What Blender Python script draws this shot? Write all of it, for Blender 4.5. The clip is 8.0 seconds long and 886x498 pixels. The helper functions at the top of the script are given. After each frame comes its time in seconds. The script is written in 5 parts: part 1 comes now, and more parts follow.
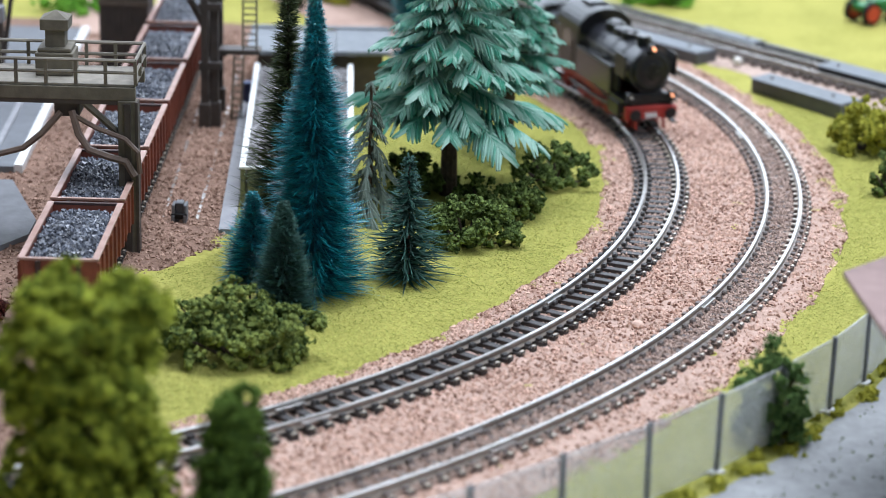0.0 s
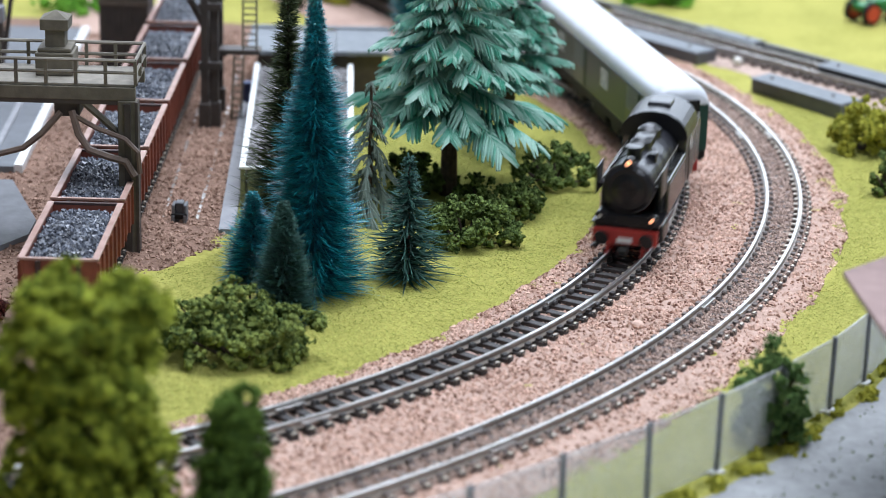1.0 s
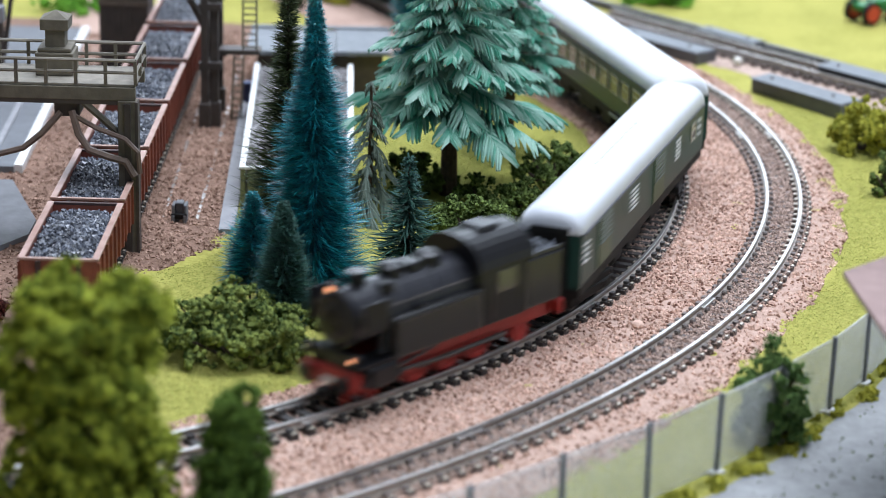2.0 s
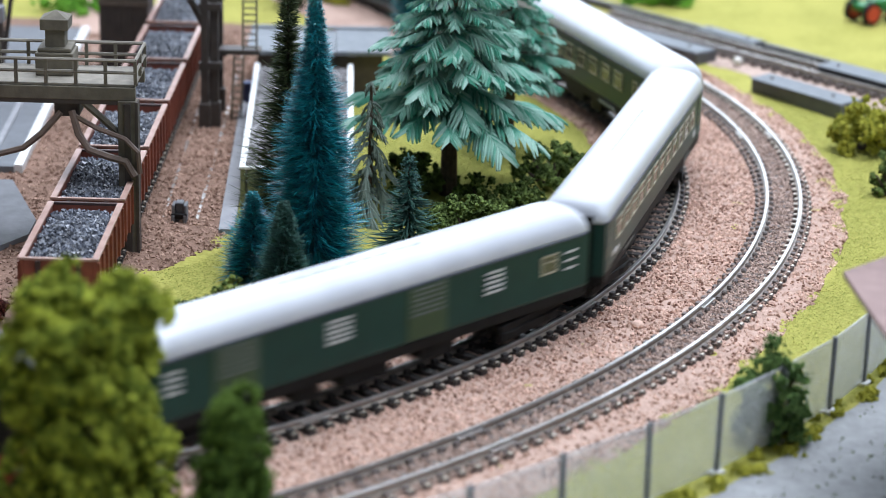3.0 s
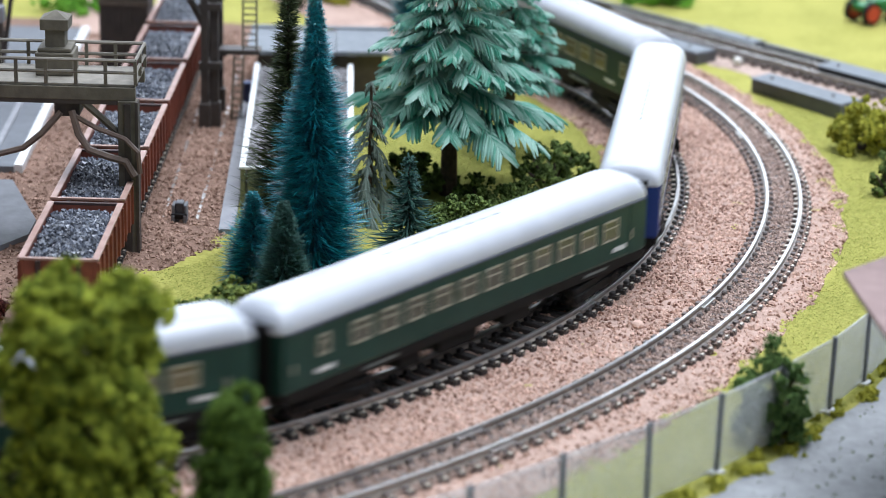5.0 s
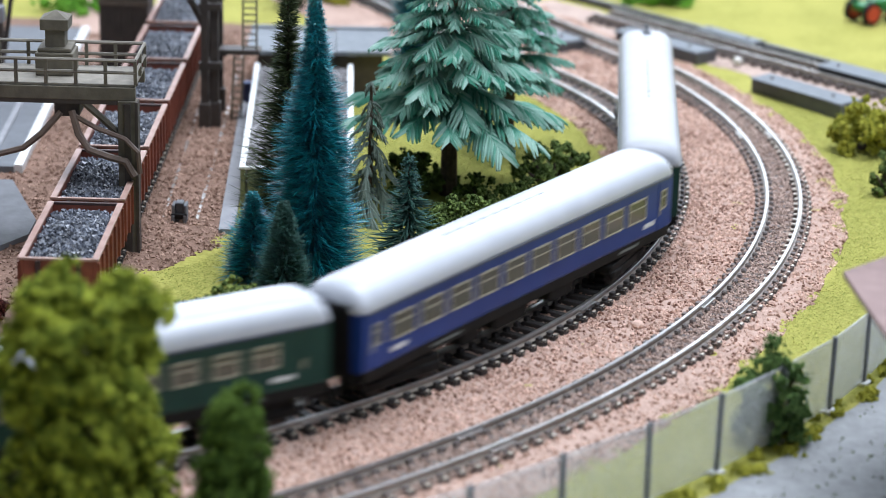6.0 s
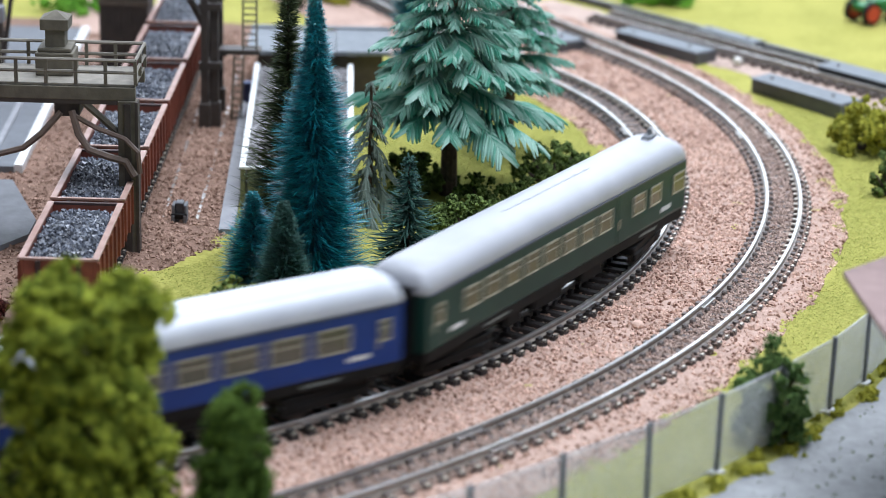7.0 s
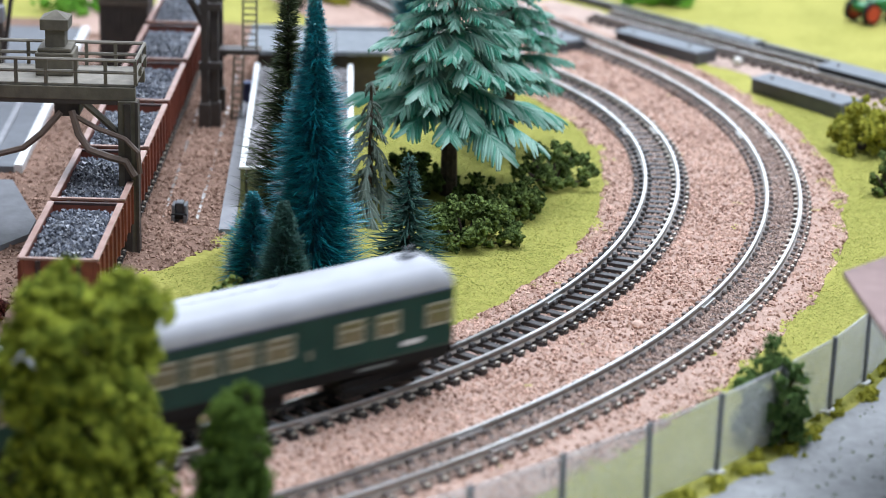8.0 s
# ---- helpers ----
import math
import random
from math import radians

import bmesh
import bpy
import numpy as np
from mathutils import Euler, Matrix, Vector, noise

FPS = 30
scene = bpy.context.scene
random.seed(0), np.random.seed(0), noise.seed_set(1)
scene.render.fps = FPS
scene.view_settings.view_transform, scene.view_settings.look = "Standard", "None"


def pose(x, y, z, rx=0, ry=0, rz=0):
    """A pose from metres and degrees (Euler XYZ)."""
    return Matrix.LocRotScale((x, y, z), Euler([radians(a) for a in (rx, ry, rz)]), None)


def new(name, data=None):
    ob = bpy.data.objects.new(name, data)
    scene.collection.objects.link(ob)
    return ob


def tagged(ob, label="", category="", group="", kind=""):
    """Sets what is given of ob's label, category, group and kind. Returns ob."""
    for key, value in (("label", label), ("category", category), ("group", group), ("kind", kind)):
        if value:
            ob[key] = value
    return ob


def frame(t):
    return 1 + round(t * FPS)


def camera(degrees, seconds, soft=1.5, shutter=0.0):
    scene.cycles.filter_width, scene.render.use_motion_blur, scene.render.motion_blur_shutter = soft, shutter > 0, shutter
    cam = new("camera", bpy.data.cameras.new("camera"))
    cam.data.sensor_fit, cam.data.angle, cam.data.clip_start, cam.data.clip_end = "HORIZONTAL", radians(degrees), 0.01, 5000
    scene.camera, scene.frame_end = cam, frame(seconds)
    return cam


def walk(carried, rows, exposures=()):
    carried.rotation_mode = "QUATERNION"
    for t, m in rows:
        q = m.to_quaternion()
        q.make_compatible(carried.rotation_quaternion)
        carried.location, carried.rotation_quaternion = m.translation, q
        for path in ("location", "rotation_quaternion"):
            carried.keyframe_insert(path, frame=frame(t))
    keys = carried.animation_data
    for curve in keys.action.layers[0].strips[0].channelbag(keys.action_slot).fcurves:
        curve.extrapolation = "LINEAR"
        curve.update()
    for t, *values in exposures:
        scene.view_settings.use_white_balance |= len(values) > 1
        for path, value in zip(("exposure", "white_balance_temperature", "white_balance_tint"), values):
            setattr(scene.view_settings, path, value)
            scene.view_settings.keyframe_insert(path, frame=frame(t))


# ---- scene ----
cam = camera(20.812, 8.0, soft=0.8, shutter=0.85)
cam.data.dof.use_dof = True
cam.data.dof.focus_distance = 0.655
cam.data.dof.aperture_fstop = 16.0
EYE = pose(0, 0, 0.21682, 90 - 18.677, 0, 0) @ pose(0, 0, 0, 0, 0, 1.575)
walk(cam, [(0.0, EYE), (8.0, EYE)])
scene.view_settings.exposure = 0.2

# ---- light: an unseen hall with two light panels under its ceiling and a wide window ----
world = bpy.data.worlds.new("hall_air")
world.use_nodes = True
world.node_tree.nodes["Background"].inputs[0].default_value = (0.9, 0.95, 1.0, 1)
world.node_tree.nodes["Background"].inputs[1].default_value = 0.05
scene.world = world


def room_lamp(name, m, sx, sy, watts, colour):
    data = bpy.data.lights.new(name, "AREA")
    data.shape, data.size, data.size_y, data.energy = "RECTANGLE", sx, sy, watts
    data.color = colour
    ob = new(name, data)
    ob.matrix_world = m
    return ob


room_lamp("panel_light", pose(0.15, 0.95, 1.62), 1.3, 0.7, 40, (0.77, 0.85, 1.0))
room_lamp("panel_light", pose(0.9, -0.3, 1.62), 0.8, 1.2, 21, (0.77, 0.85, 1.0))
# daylight in the opening of the hall's wide window
room_lamp("window_light", pose(0, 2.38, 0.9, -90, 0, 0), 3.2, 1.3, 40, (0.725, 0.835, 1.0))

MM = 0.001
rnd = random.Random(7)
rng = np.random.default_rng(11)


# ---- materials ----
def mat(name, a, b=None, scale=900, rough=0.7, bump=0.0, metal=0.0, fine=None, per=0.0, emit=0.0, spec=0.5, stain=None, alpha=1.0, trans=0.0):
    """Two-scale noise between the colours a and b, a finer grain in the relief, per: variation from piece to piece."""
    m = bpy.data.materials.new(name)
    m.use_nodes = True
    nt = m.node_tree
    bs = nt.nodes["Principled BSDF"]
    bs.inputs["Roughness"].default_value = rough
    bs.inputs["Metallic"].default_value = metal
    bs.inputs["Specular IOR Level"].default_value = spec
    bs.inputs["Transmission Weight"].default_value = trans
    co = nt.nodes.new("ShaderNodeTexCoord")
    b = b or tuple(c * 0.75 for c in a)
    n1 = nt.nodes.new("ShaderNodeTexNoise")
    n1.inputs["Scale"].default_value, n1.inputs["Detail"].default_value = scale, 4
    n2 = nt.nodes.new("ShaderNodeTexNoise")
    n2.inputs["Scale"].default_value, n2.inputs["Detail"].default_value = scale * 0.12, 3
    for n in (n1, n2):
        nt.links.new(co.outputs["Object"], n.inputs["Vector"])
    add = nt.nodes.new("ShaderNodeMath")
    add.operation = "ADD"
    nt.links.new(n1.outputs["Fac"], add.inputs[0])
    nt.links.new(n2.outputs["Fac"], add.inputs[1])
    last = add.outputs[0]
    if per:
        geo = nt.nodes.new("ShaderNodeNewGeometry")
        mul = nt.nodes.new("ShaderNodeMath")
        mul.operation, mul.inputs[1].default_value, mul.inputs[2].default_value = "MULTIPLY_ADD", per, -per / 2
        nt.links.new(geo.outputs["Random Per Island"], mul.inputs[0])
        ad2 = nt.nodes.new("ShaderNodeMath")
        nt.links.new(last, ad2.inputs[0])
        nt.links.new(mul.outputs[0], ad2.inputs[1])
        last = ad2.outputs[0]
    ramp = nt.nodes.new("ShaderNodeValToRGB")
    half = nt.nodes.new("ShaderNodeMath")
    half.operation, half.inputs[1].default_value = "MULTIPLY", 0.5
    nt.links.new(last, half.inputs[0])
    nt.links.new(half.outputs[0], ramp.inputs["Fac"])
    e = ramp.color_ramp.elements
    e[0].position, e[1].position = 0.34, 0.66
    e[0].color, e[1].color = (*b, 1), (*a, 1)
    if stain:
        e3 = e.new(0.26)
        e3.color = (*stain, 1)
    nt.links.new(ramp.outputs["Color"], bs.inputs["Base Color"])
    if bump:
        n3 = nt.nodes.new("ShaderNodeTexNoise")
        n3.inputs["Scale"].default_value, n3.inputs["Detail"].default_value = fine or scale * 2, 5
        nt.links.new(co.outputs["Object"], n3.inputs["Vector"])
        bp = nt.nodes.new("ShaderNodeBump")
        bp.inputs["Strength"].default_value, bp.inputs["Distance"].default_value = bump, 0.0006
        nt.links.new(n3.outputs["Fac"], bp.inputs["Height"])
        nt.links.new(bp.outputs["Normal"], bs.inputs["Normal"])
    if emit:
        bs.inputs["Emission Color"].default_value = (*a, 1)
        bs.inputs["Emission Strength"].default_value = emit
    return m


M = dict(
    grass=mat("turf", (0.41, 0.38, 0.10), (0.26, 0.26, 0.058), 420, 0.95, 0.6, per=0.5, spec=0.1),
    blades=mat("turf_flock", (0.50, 0.485, 0.13), (0.235, 0.265, 0.062), 300, 0.95, per=0.9, spec=0.1),
    gravel=mat("gravel_bed", (0.58, 0.41, 0.335), (0.38, 0.25, 0.195), 600, 0.95, 0.9, spec=0.15),
    stones=mat("gravel_grain", (0.72, 0.49, 0.39), (0.40, 0.25, 0.185), 350, 0.85, per=1.1, spec=0.2, stain=(0.2, 0.1, 0.07)),
    clods=mat("gravel_clod", (0.64, 0.435, 0.345), (0.38, 0.235, 0.18), 350, 0.85, per=1.2, spec=0.2),
    road=mat("concrete_road", (0.36, 0.365, 0.365), (0.22, 0.225, 0.225), 260, 0.9, 0.4, stain=(0.2, 0.23, 0.17)),
    rail=mat("worn_nickel_rail", (0.60, 0.58, 0.56), (0.42, 0.395, 0.37), 400, 0.34, 0.0, metal=1.0),
    railside=mat("tarnished_rail_web", (0.40, 0.35, 0.30), (0.24, 0.20, 0.17), 500, 0.5, 0.1, metal=0.15),
    sleeper=mat("dark_brown_plastic_sleeper", (0.075, 0.066, 0.062), (0.026, 0.023, 0.022), 700, 0.55, 0.3),
    sleeperg=mat("dusty_sleeper", (0.20, 0.16, 0.14), (0.08, 0.065, 0.06), 700, 0.7, 0.3),
    clip=mat("bright_rail_clip", (0.66, 0.60, 0.47), (0.34, 0.29, 0.22), 600, 0.4, metal=0.1),
    teal=mat("teal_bristle", (0.02, 0.36, 0.42), (0.004, 0.085, 0.115), 200, 0.28, per=1.5, spec=0.8),
    olive=mat("dark_olive_bristle", (0.10, 0.13, 0.05), (0.03, 0.045, 0.02), 200, 0.7, per=0.8, spec=0.3),
    pine=mat("dark_green_bristle", (0.06, 0.16, 0.125), (0.016, 0.05, 0.04), 200, 0.7, per=0.8, spec=0.3),
    fir=mat("pale_green_plastic_fir", (0.30, 0.47, 0.385), (0.05, 0.25, 0.165), 160, 0.45, 0.4, fine=1500, spec=0.5, per=0.8),
    fir2=mat("grey_green_plastic_fir", (0.17, 0.22, 0.18), (0.06, 0.09, 0.07), 120, 0.6, 0.4, fine=1500),
    bark=mat("brown_bark", (0.12, 0.085, 0.065), (0.045, 0.03, 0.025), 500, 0.85, 0.8),
    redbark=mat("reddish_bark", (0.14, 0.06, 0.045), (0.05, 0.025, 0.02), 500, 0.85, 0.8),
    bush=mat("foam_bush_green", (0.25, 0.30, 0.08), (0.055, 0.085, 0.025), 220, 0.95, per=0.9, spec=0.1),
    bushd=mat("foam_bush_dark", (0.16, 0.22, 0.065), (0.045, 0.07, 0.02), 220, 0.95, per=0.9, spec=0.1),
    bushy=mat("foam_bush_yellow", (0.42, 0.40, 0.06), (0.20, 0.21, 0.03), 220, 0.95, per=0.8, spec=0.1),
    bushg=mat("foam_bush_bright", (0.20, 0.46, 0.06), (0.10, 0.27, 0.03), 220, 0.95, per=0.8, spec=0.1),
    shrub=mat("feathery_shrub_green", (0.17, 0.27, 0.085), (0.055, 0.11, 0.035), 220, 0.95, per=0.9, spec=0.1),
    leafy=mat("foam_tree_green", (0.37, 0.41, 0.055), (0.07, 0.10, 0.012), 160, 0.95, per=0.9, spec=0.1),
    leafd=mat("foam_tree_dark", (0.12, 0.19, 0.035), (0.03, 0.06, 0.012), 160, 0.95, per=0.9, spec=0.1),
    fence=mat("galvanised_wire", (0.72, 0.74, 0.74), (0.55, 0.57, 0.57), 300, 0.4, metal=0.2),
    post=mat("grey_fence_post", (0.23, 0.24, 0.26), (0.14, 0.15, 0.16), 300, 0.6),
    white=mat("white_painted_rim", (0.80, 0.80, 0.79), (0.66, 0.66, 0.64), 200, 0.6, 0.1),
    concrete=mat("grey_concrete", (0.36, 0.36, 0.37), (0.26, 0.26, 0.275), 200, 0.85, 0.3),
    khaki=mat("khaki_concrete_wall", (0.26, 0.26, 0.12), (0.16, 0.17, 0.075), 200, 0.8, 0.3),
    roofg=mat("grey_roofing_felt", (0.24, 0.26, 0.275), (0.17, 0.185, 0.2), 250, 0.8, 0.3),
    shed=mat("brown_shed_wall", (0.14, 0.105, 0.08), (0.08, 0.06, 0.045), 350, 0.8, 0.3),
    gravelg=mat("grey_gravel", (0.34, 0.33, 0.33), (0.18, 0.17, 0.17), 400, 0.9, 0.7, per=0.8),
    rust=mat("red_brown_wagon", (0.27, 0.07, 0.038), (0.13, 0.034, 0.022), 250, 0.55, 0.15),
    rustin=mat("dark_wagon_frame", (0.07, 0.035, 0.03), (0.035, 0.02, 0.018), 250, 0.6, 0.15),
    rim=mat("pinkish_wagon_rim", (0.46, 0.30, 0.25), (0.30, 0.17, 0.13), 250, 0.5),
    coal=mat("coal_lumps", (0.17, 0.185, 0.22), (0.028, 0.031, 0.04), 300, 0.4, per=0.9, spec=0.8),
    timber=mat("weathered_grey_timber", (0.19, 0.168, 0.125), (0.095, 0.083, 0.062), 250, 0.8, 0.4),
    deck=mat("dusty_pale_deck", (0.29, 0.262, 0.215), (0.15, 0.134, 0.11), 250, 0.85, 0.3),
    steel=mat("dark_brown_steel", (0.085, 0.067, 0.056), (0.04, 0.032, 0.028), 250, 0.6, 0.2),
    pipe=mat("brown_hose", (0.20, 0.14, 0.11), (0.10, 0.07, 0.055), 300, 0.6),
    asphalt=mat("grey_platform", (0.17, 0.18, 0.195), (0.12, 0.125, 0.135), 250, 0.8, 0.2),
    black=mat("black_loco_paint", (0.010, 0.010, 0.012), (0.006, 0.006, 0.007), 300, 0.3, 0.05, spec=0.4),
    soot=mat("grey_black_boiler", (0.035, 0.036, 0.042), (0.018, 0.018, 0.022), 300, 0.3, 0.05),
    red=mat("red_frame_paint", (0.42, 0.035, 0.025), (0.26, 0.02, 0.018), 300, 0.45),
    lamp=mat("glowing_headlamp", (1.0, 0.42, 0.22), (1.0, 0.36, 0.18), 100, 0.4, emit=1.6),
    lens=mat("pale_lamp_lens", (0.7, 0.66, 0.6), None, 100, 0.2),
    roof=mat("silver_coach_roof", (0.60, 0.62, 0.66), (0.52, 0.54, 0.585), 160, 0.34, 0.03, spec=0.6),
    roofd=mat("dull_grey_coach_roof", (0.45, 0.455, 0.485), (0.38, 0.385, 0.41), 160, 0.42, 0.03),
    green=mat("bottle_green_coach", (0.012, 0.055, 0.042), (0.008, 0.04, 0.031), 160, 0.35, spec=0.3),
    greeno=mat("olive_green_coach", (0.045, 0.085, 0.035), (0.032, 0.063, 0.026), 160, 0.38),
    blue=mat("cobalt_blue_coach", (0.012, 0.05, 0.235), (0.009, 0.037, 0.185), 160, 0.33, spec=0.35),
    tank=mat("satin_black_tank", (0.022, 0.022, 0.022), (0.013, 0.013, 0.013), 300, 0.26, 0.04, spec=0.6),
    gutter=mat("blue_grey_gutter", (0.10, 0.12, 0.16), (0.07, 0.085, 0.12), 200, 0.4),
    louvre=mat("dull_grey_louvre", (0.16, 0.18, 0.17), (0.11, 0.125, 0.12), 200, 0.5),
    # yard gravel in darker copies: mostly browner stone, partly gantry shade in the colour
    yardgravel=mat("browner_shaded_yard_gravel", (0.31, 0.195, 0.145), (0.18, 0.108, 0.078), 600, 0.95, 0.9, spec=0.15),
    yardstones=mat("browner_shaded_yard_grain", (0.43, 0.285, 0.215), (0.215, 0.13, 0.093), 350, 0.85, per=1.0, spec=0.2, stain=(0.15, 0.08, 0.055)),
    under=mat("black_underframe", (0.013, 0.012, 0.011), (0.007, 0.0065, 0.006), 300, 0.65, spec=0.2),
    frame=mat("cream_window_frame", (0.48, 0.45, 0.34), (0.36, 0.335, 0.25), 200, 0.5),
    pane=mat("yellowish_window_pane", (0.19, 0.165, 0.085), (0.11, 0.095, 0.05), 60, 0.12, spec=0.7),
    paned=mat("dusky_window_pane", (0.12, 0.115, 0.085), (0.07, 0.068, 0.052), 60, 0.12, spec=0.7),
    print=mat("white_lettering_bar", (0.78, 0.78, 0.76), None, 200, 0.5),
    wheel=mat("dark_wheel_steel", (0.16, 0.14, 0.13), (0.08, 0.07, 0.065), 300, 0.4, metal=0.6),
    ballast=mat("fine_grey_ballast", (0.56, 0.42, 0.35), (0.31, 0.22, 0.18), 350, 0.9, per=0.9, spec=0.2),
    slate=mat("grey_slab", (0.20, 0.205, 0.215), (0.12, 0.122, 0.13), 200, 0.8, 0.3),
    wood=mat("plain_table_wood", (0.42, 0.30, 0.19), (0.33, 0.23, 0.14), 20, 0.6, 0.1),
    redleaf=mat("dark_red_foam", (0.16, 0.05, 0.04), (0.05, 0.02, 0.018), 220, 0.95, per=0.8, spec=0.1),
    pink=mat("brown_roof_tile", (0.30, 0.20, 0.18), (0.22, 0.145, 0.13), 250, 0.8, 0.3),
    box=mat("dark_grey_plastic_box", (0.10, 0.105, 0.115), (0.06, 0.063, 0.07), 250, 0.45, 0.1),
    tgreen=mat("tractor_green", (0.02, 0.24, 0.07), None, 200, 0.4),
    tred=mat("tractor_red", (0.6, 0.05, 0.03), None, 200, 0.4),
    wall=mat("plain_hall_wall", (0.36, 0.36, 0.37), (0.31, 0.31, 0.32), 3, 0.9),
    bluec=mat("blue_barrel_paint", (0.03, 0.05, 0.14), None, 200, 0.5),
)


# ---- mesh helpers (all lengths in millimetres) ----
def part(name, bm, material, parent=None, label="", smooth=False):
    """Links a bmesh as one mesh object, under a thing or part."""
    if isinstance(bm, bpy.types.Mesh):
        me = bm
    else:
        bmesh.ops.scale(bm, vec=(MM, MM, MM), verts=bm.verts)
        me = bpy.data.meshes.new(name)
        bm.to_mesh(me)
        bm.free()
        me.materials.append(M[material])
        if smooth:
            me.polygons.foreach_set("use_smooth", [True] * len(me.polygons))
    ob = new(name, me)
    if parent is not None:
        ob.parent = parent
    if label:
        ob["label"] = label
    return ob


def raw(name, verts, faces, material, parent=None, label="", smooth=False):
    me = bpy.data.meshes.new(name)
    me.from_pydata((np.asarray(verts) * MM).tolist(), [], faces if isinstance(faces, list) else faces.tolist())
    me.update()
    me.materials.append(M[material])
    if smooth:
        me.polygons.foreach_set("use_smooth", [True] * len(me.polygons))
    ob = new(name, me)
    if parent is not None:
        ob.parent = parent
    if label:
        ob["label"] = label
    return ob


def thing(name, m, label, category, group="", kind=""):
    ob = new(name)
    ob.empty_display_size = 0.005
    ob.matrix_world = m
    return tagged(ob, label, category, group, kind)


def at(x, y, z=0, rx=0, ry=0, rz=0):
    return pose(x * MM, y * MM, z * MM, rx, ry, rz)


def add_box(bm, x0, x1, y0, y1, z0, z1, bevel=0.0, m=None):
    r = bmesh.ops.create_cube(bm, size=1)
    vs = r["verts"]
    for v in vs:
        v.co = Vector(((x0 + x1) / 2 + v.co.x * (x1 - x0), (y0 + y1) / 2 + v.co.y * (y1 - y0), (z0 + z1) / 2 + v.co.z * (z1 - z0)))
    if bevel:
        es = list({e for v in vs for e in v.link_edges})
        r2 = bmesh.ops.bevel(bm, geom=es, offset=bevel, segments=2, affect="EDGES", profile=0.5)
        vs = r2["verts"] if not m else list({v for f in r2["faces"] for v in f.verts} | {v for v in vs if v.is_valid})
    if m:
        bmesh.ops.transform(bm, matrix=m, verts=vs)
    return bm


def box(x0, x1, y0, y1, z0, z1, bevel=0.0):
    return add_box(bmesh.new(), x0, x1, y0, y1, z0, z1, bevel)


def add_rod(bm, a, b, r0, r1=None, seg=8):
    a, b = Vector(a), Vector(b)
    d = b - a
    m = Matrix.Translation((a + b) / 2) @ d.to_track_quat("Z", "Y").to_matrix().to_4x4()
    bmesh.ops.create_cone(bm, cap_ends=True, segments=seg, radius1=r0, radius2=r0 if r1 is None else r1, depth=d.length, matrix=m)
    return bm


def rod(a, b, r0, r1=None, seg=8):
    return add_rod(bmesh.new(), a, b, r0, r1, seg)


def sweep(points, profile, closed_ends=True):
    """A profile (offset to the right of the path, height) swept along a list of (x, y, z, nx, ny)."""
    bm = bmesh.new()
    rings = [[bm.verts.new((x + nx * u, y + ny * u, z + w)) for u, w in profile] for x, y, z, nx, ny in points]
    k = len(profile)
    for a, b in zip(rings, rings[1:]):
        for i in range(k):
            bm.faces.new((a[i], a[(i + 1) % k], b[(i + 1) % k], b[i]))
    if closed_ends:
        bm.faces.new(rings[0][::-1])
        bm.faces.new(rings[-1])
    bmesh.ops.recalc_face_normals(bm, faces=bm.faces)
    return bm


def tube(points, r, seg=6):
    """A round tube through points."""
    bm = bmesh.new()
    pts = [Vector(p) for p in points]
    rings = []
    for i, p in enumerate(pts):
        d = (pts[min(i + 1, len(pts) - 1)] - pts[max(i - 1, 0)]).normalized()
        q = d.to_track_quat("Z", "Y")
        rings.append([bm.verts.new(p + q @ Vector((math.cos(a) * r, math.sin(a) * r, 0))) for a in (2 * math.pi * j / seg for j in range(seg))])
    for a, b in zip(rings, rings[1:]):
        for i in range(seg):
            bm.faces.new((a[i], a[(i + 1) % seg], b[(i + 1) % seg], b[i]))
    bm.faces.new(rings[0][::-1])
    bm.faces.new(rings[-1])
    bmesh.ops.recalc_face_normals(bm, faces=bm.faces)
    return bm


OCT_V = np.array([(1, 0, 0), (-1, 0, 0), (0, 1, 0), (0, -1, 0), (0, 0, 1), (0, 0, -1)], float)
OCT_F = np.array([(0, 2, 4), (2, 1, 4), (1, 3, 4), (3, 0, 4), (2, 0, 5), (1, 2, 5), (3, 1, 5), (0, 3, 5)])


def lumps(centres, size_lo, size_hi, flat=1.0):
    """Small irregular eight-sided lumps at the centres: vertices and faces of one mesh."""
    n = len(centres)
    s = rng.uniform(size_lo, size_hi, (n, 1, 1)) * rng.uniform(0.6, 1.3, (n, 6, 1))
    v = OCT_V[None] * s
    a, b = rng.uniform(0, 2 * np.pi, (2, n))
    ca, sa, cb, sb = np.cos(a)[:, None], np.sin(a)[:, None], np.cos(b)[:, None], np.sin(b)[:, None]
    x, y, z = v[..., 0], v[..., 1], v[..., 2]
    y, z = cb * y - sb * z, sb * y + cb * z
    x, y = ca * x - sa * y, sa * x + ca * y
    v = np.stack([x, y, z * flat], -1) + np.asarray(centres)[:, None, :]
    f = OCT_F[None] + (np.arange(n) * 6)[:, None, None]
    return v.reshape(-1, 3), f.reshape(-1, 3)


# ---- the lines of the two curved tracks ----
RAIL_TOP = 3.5


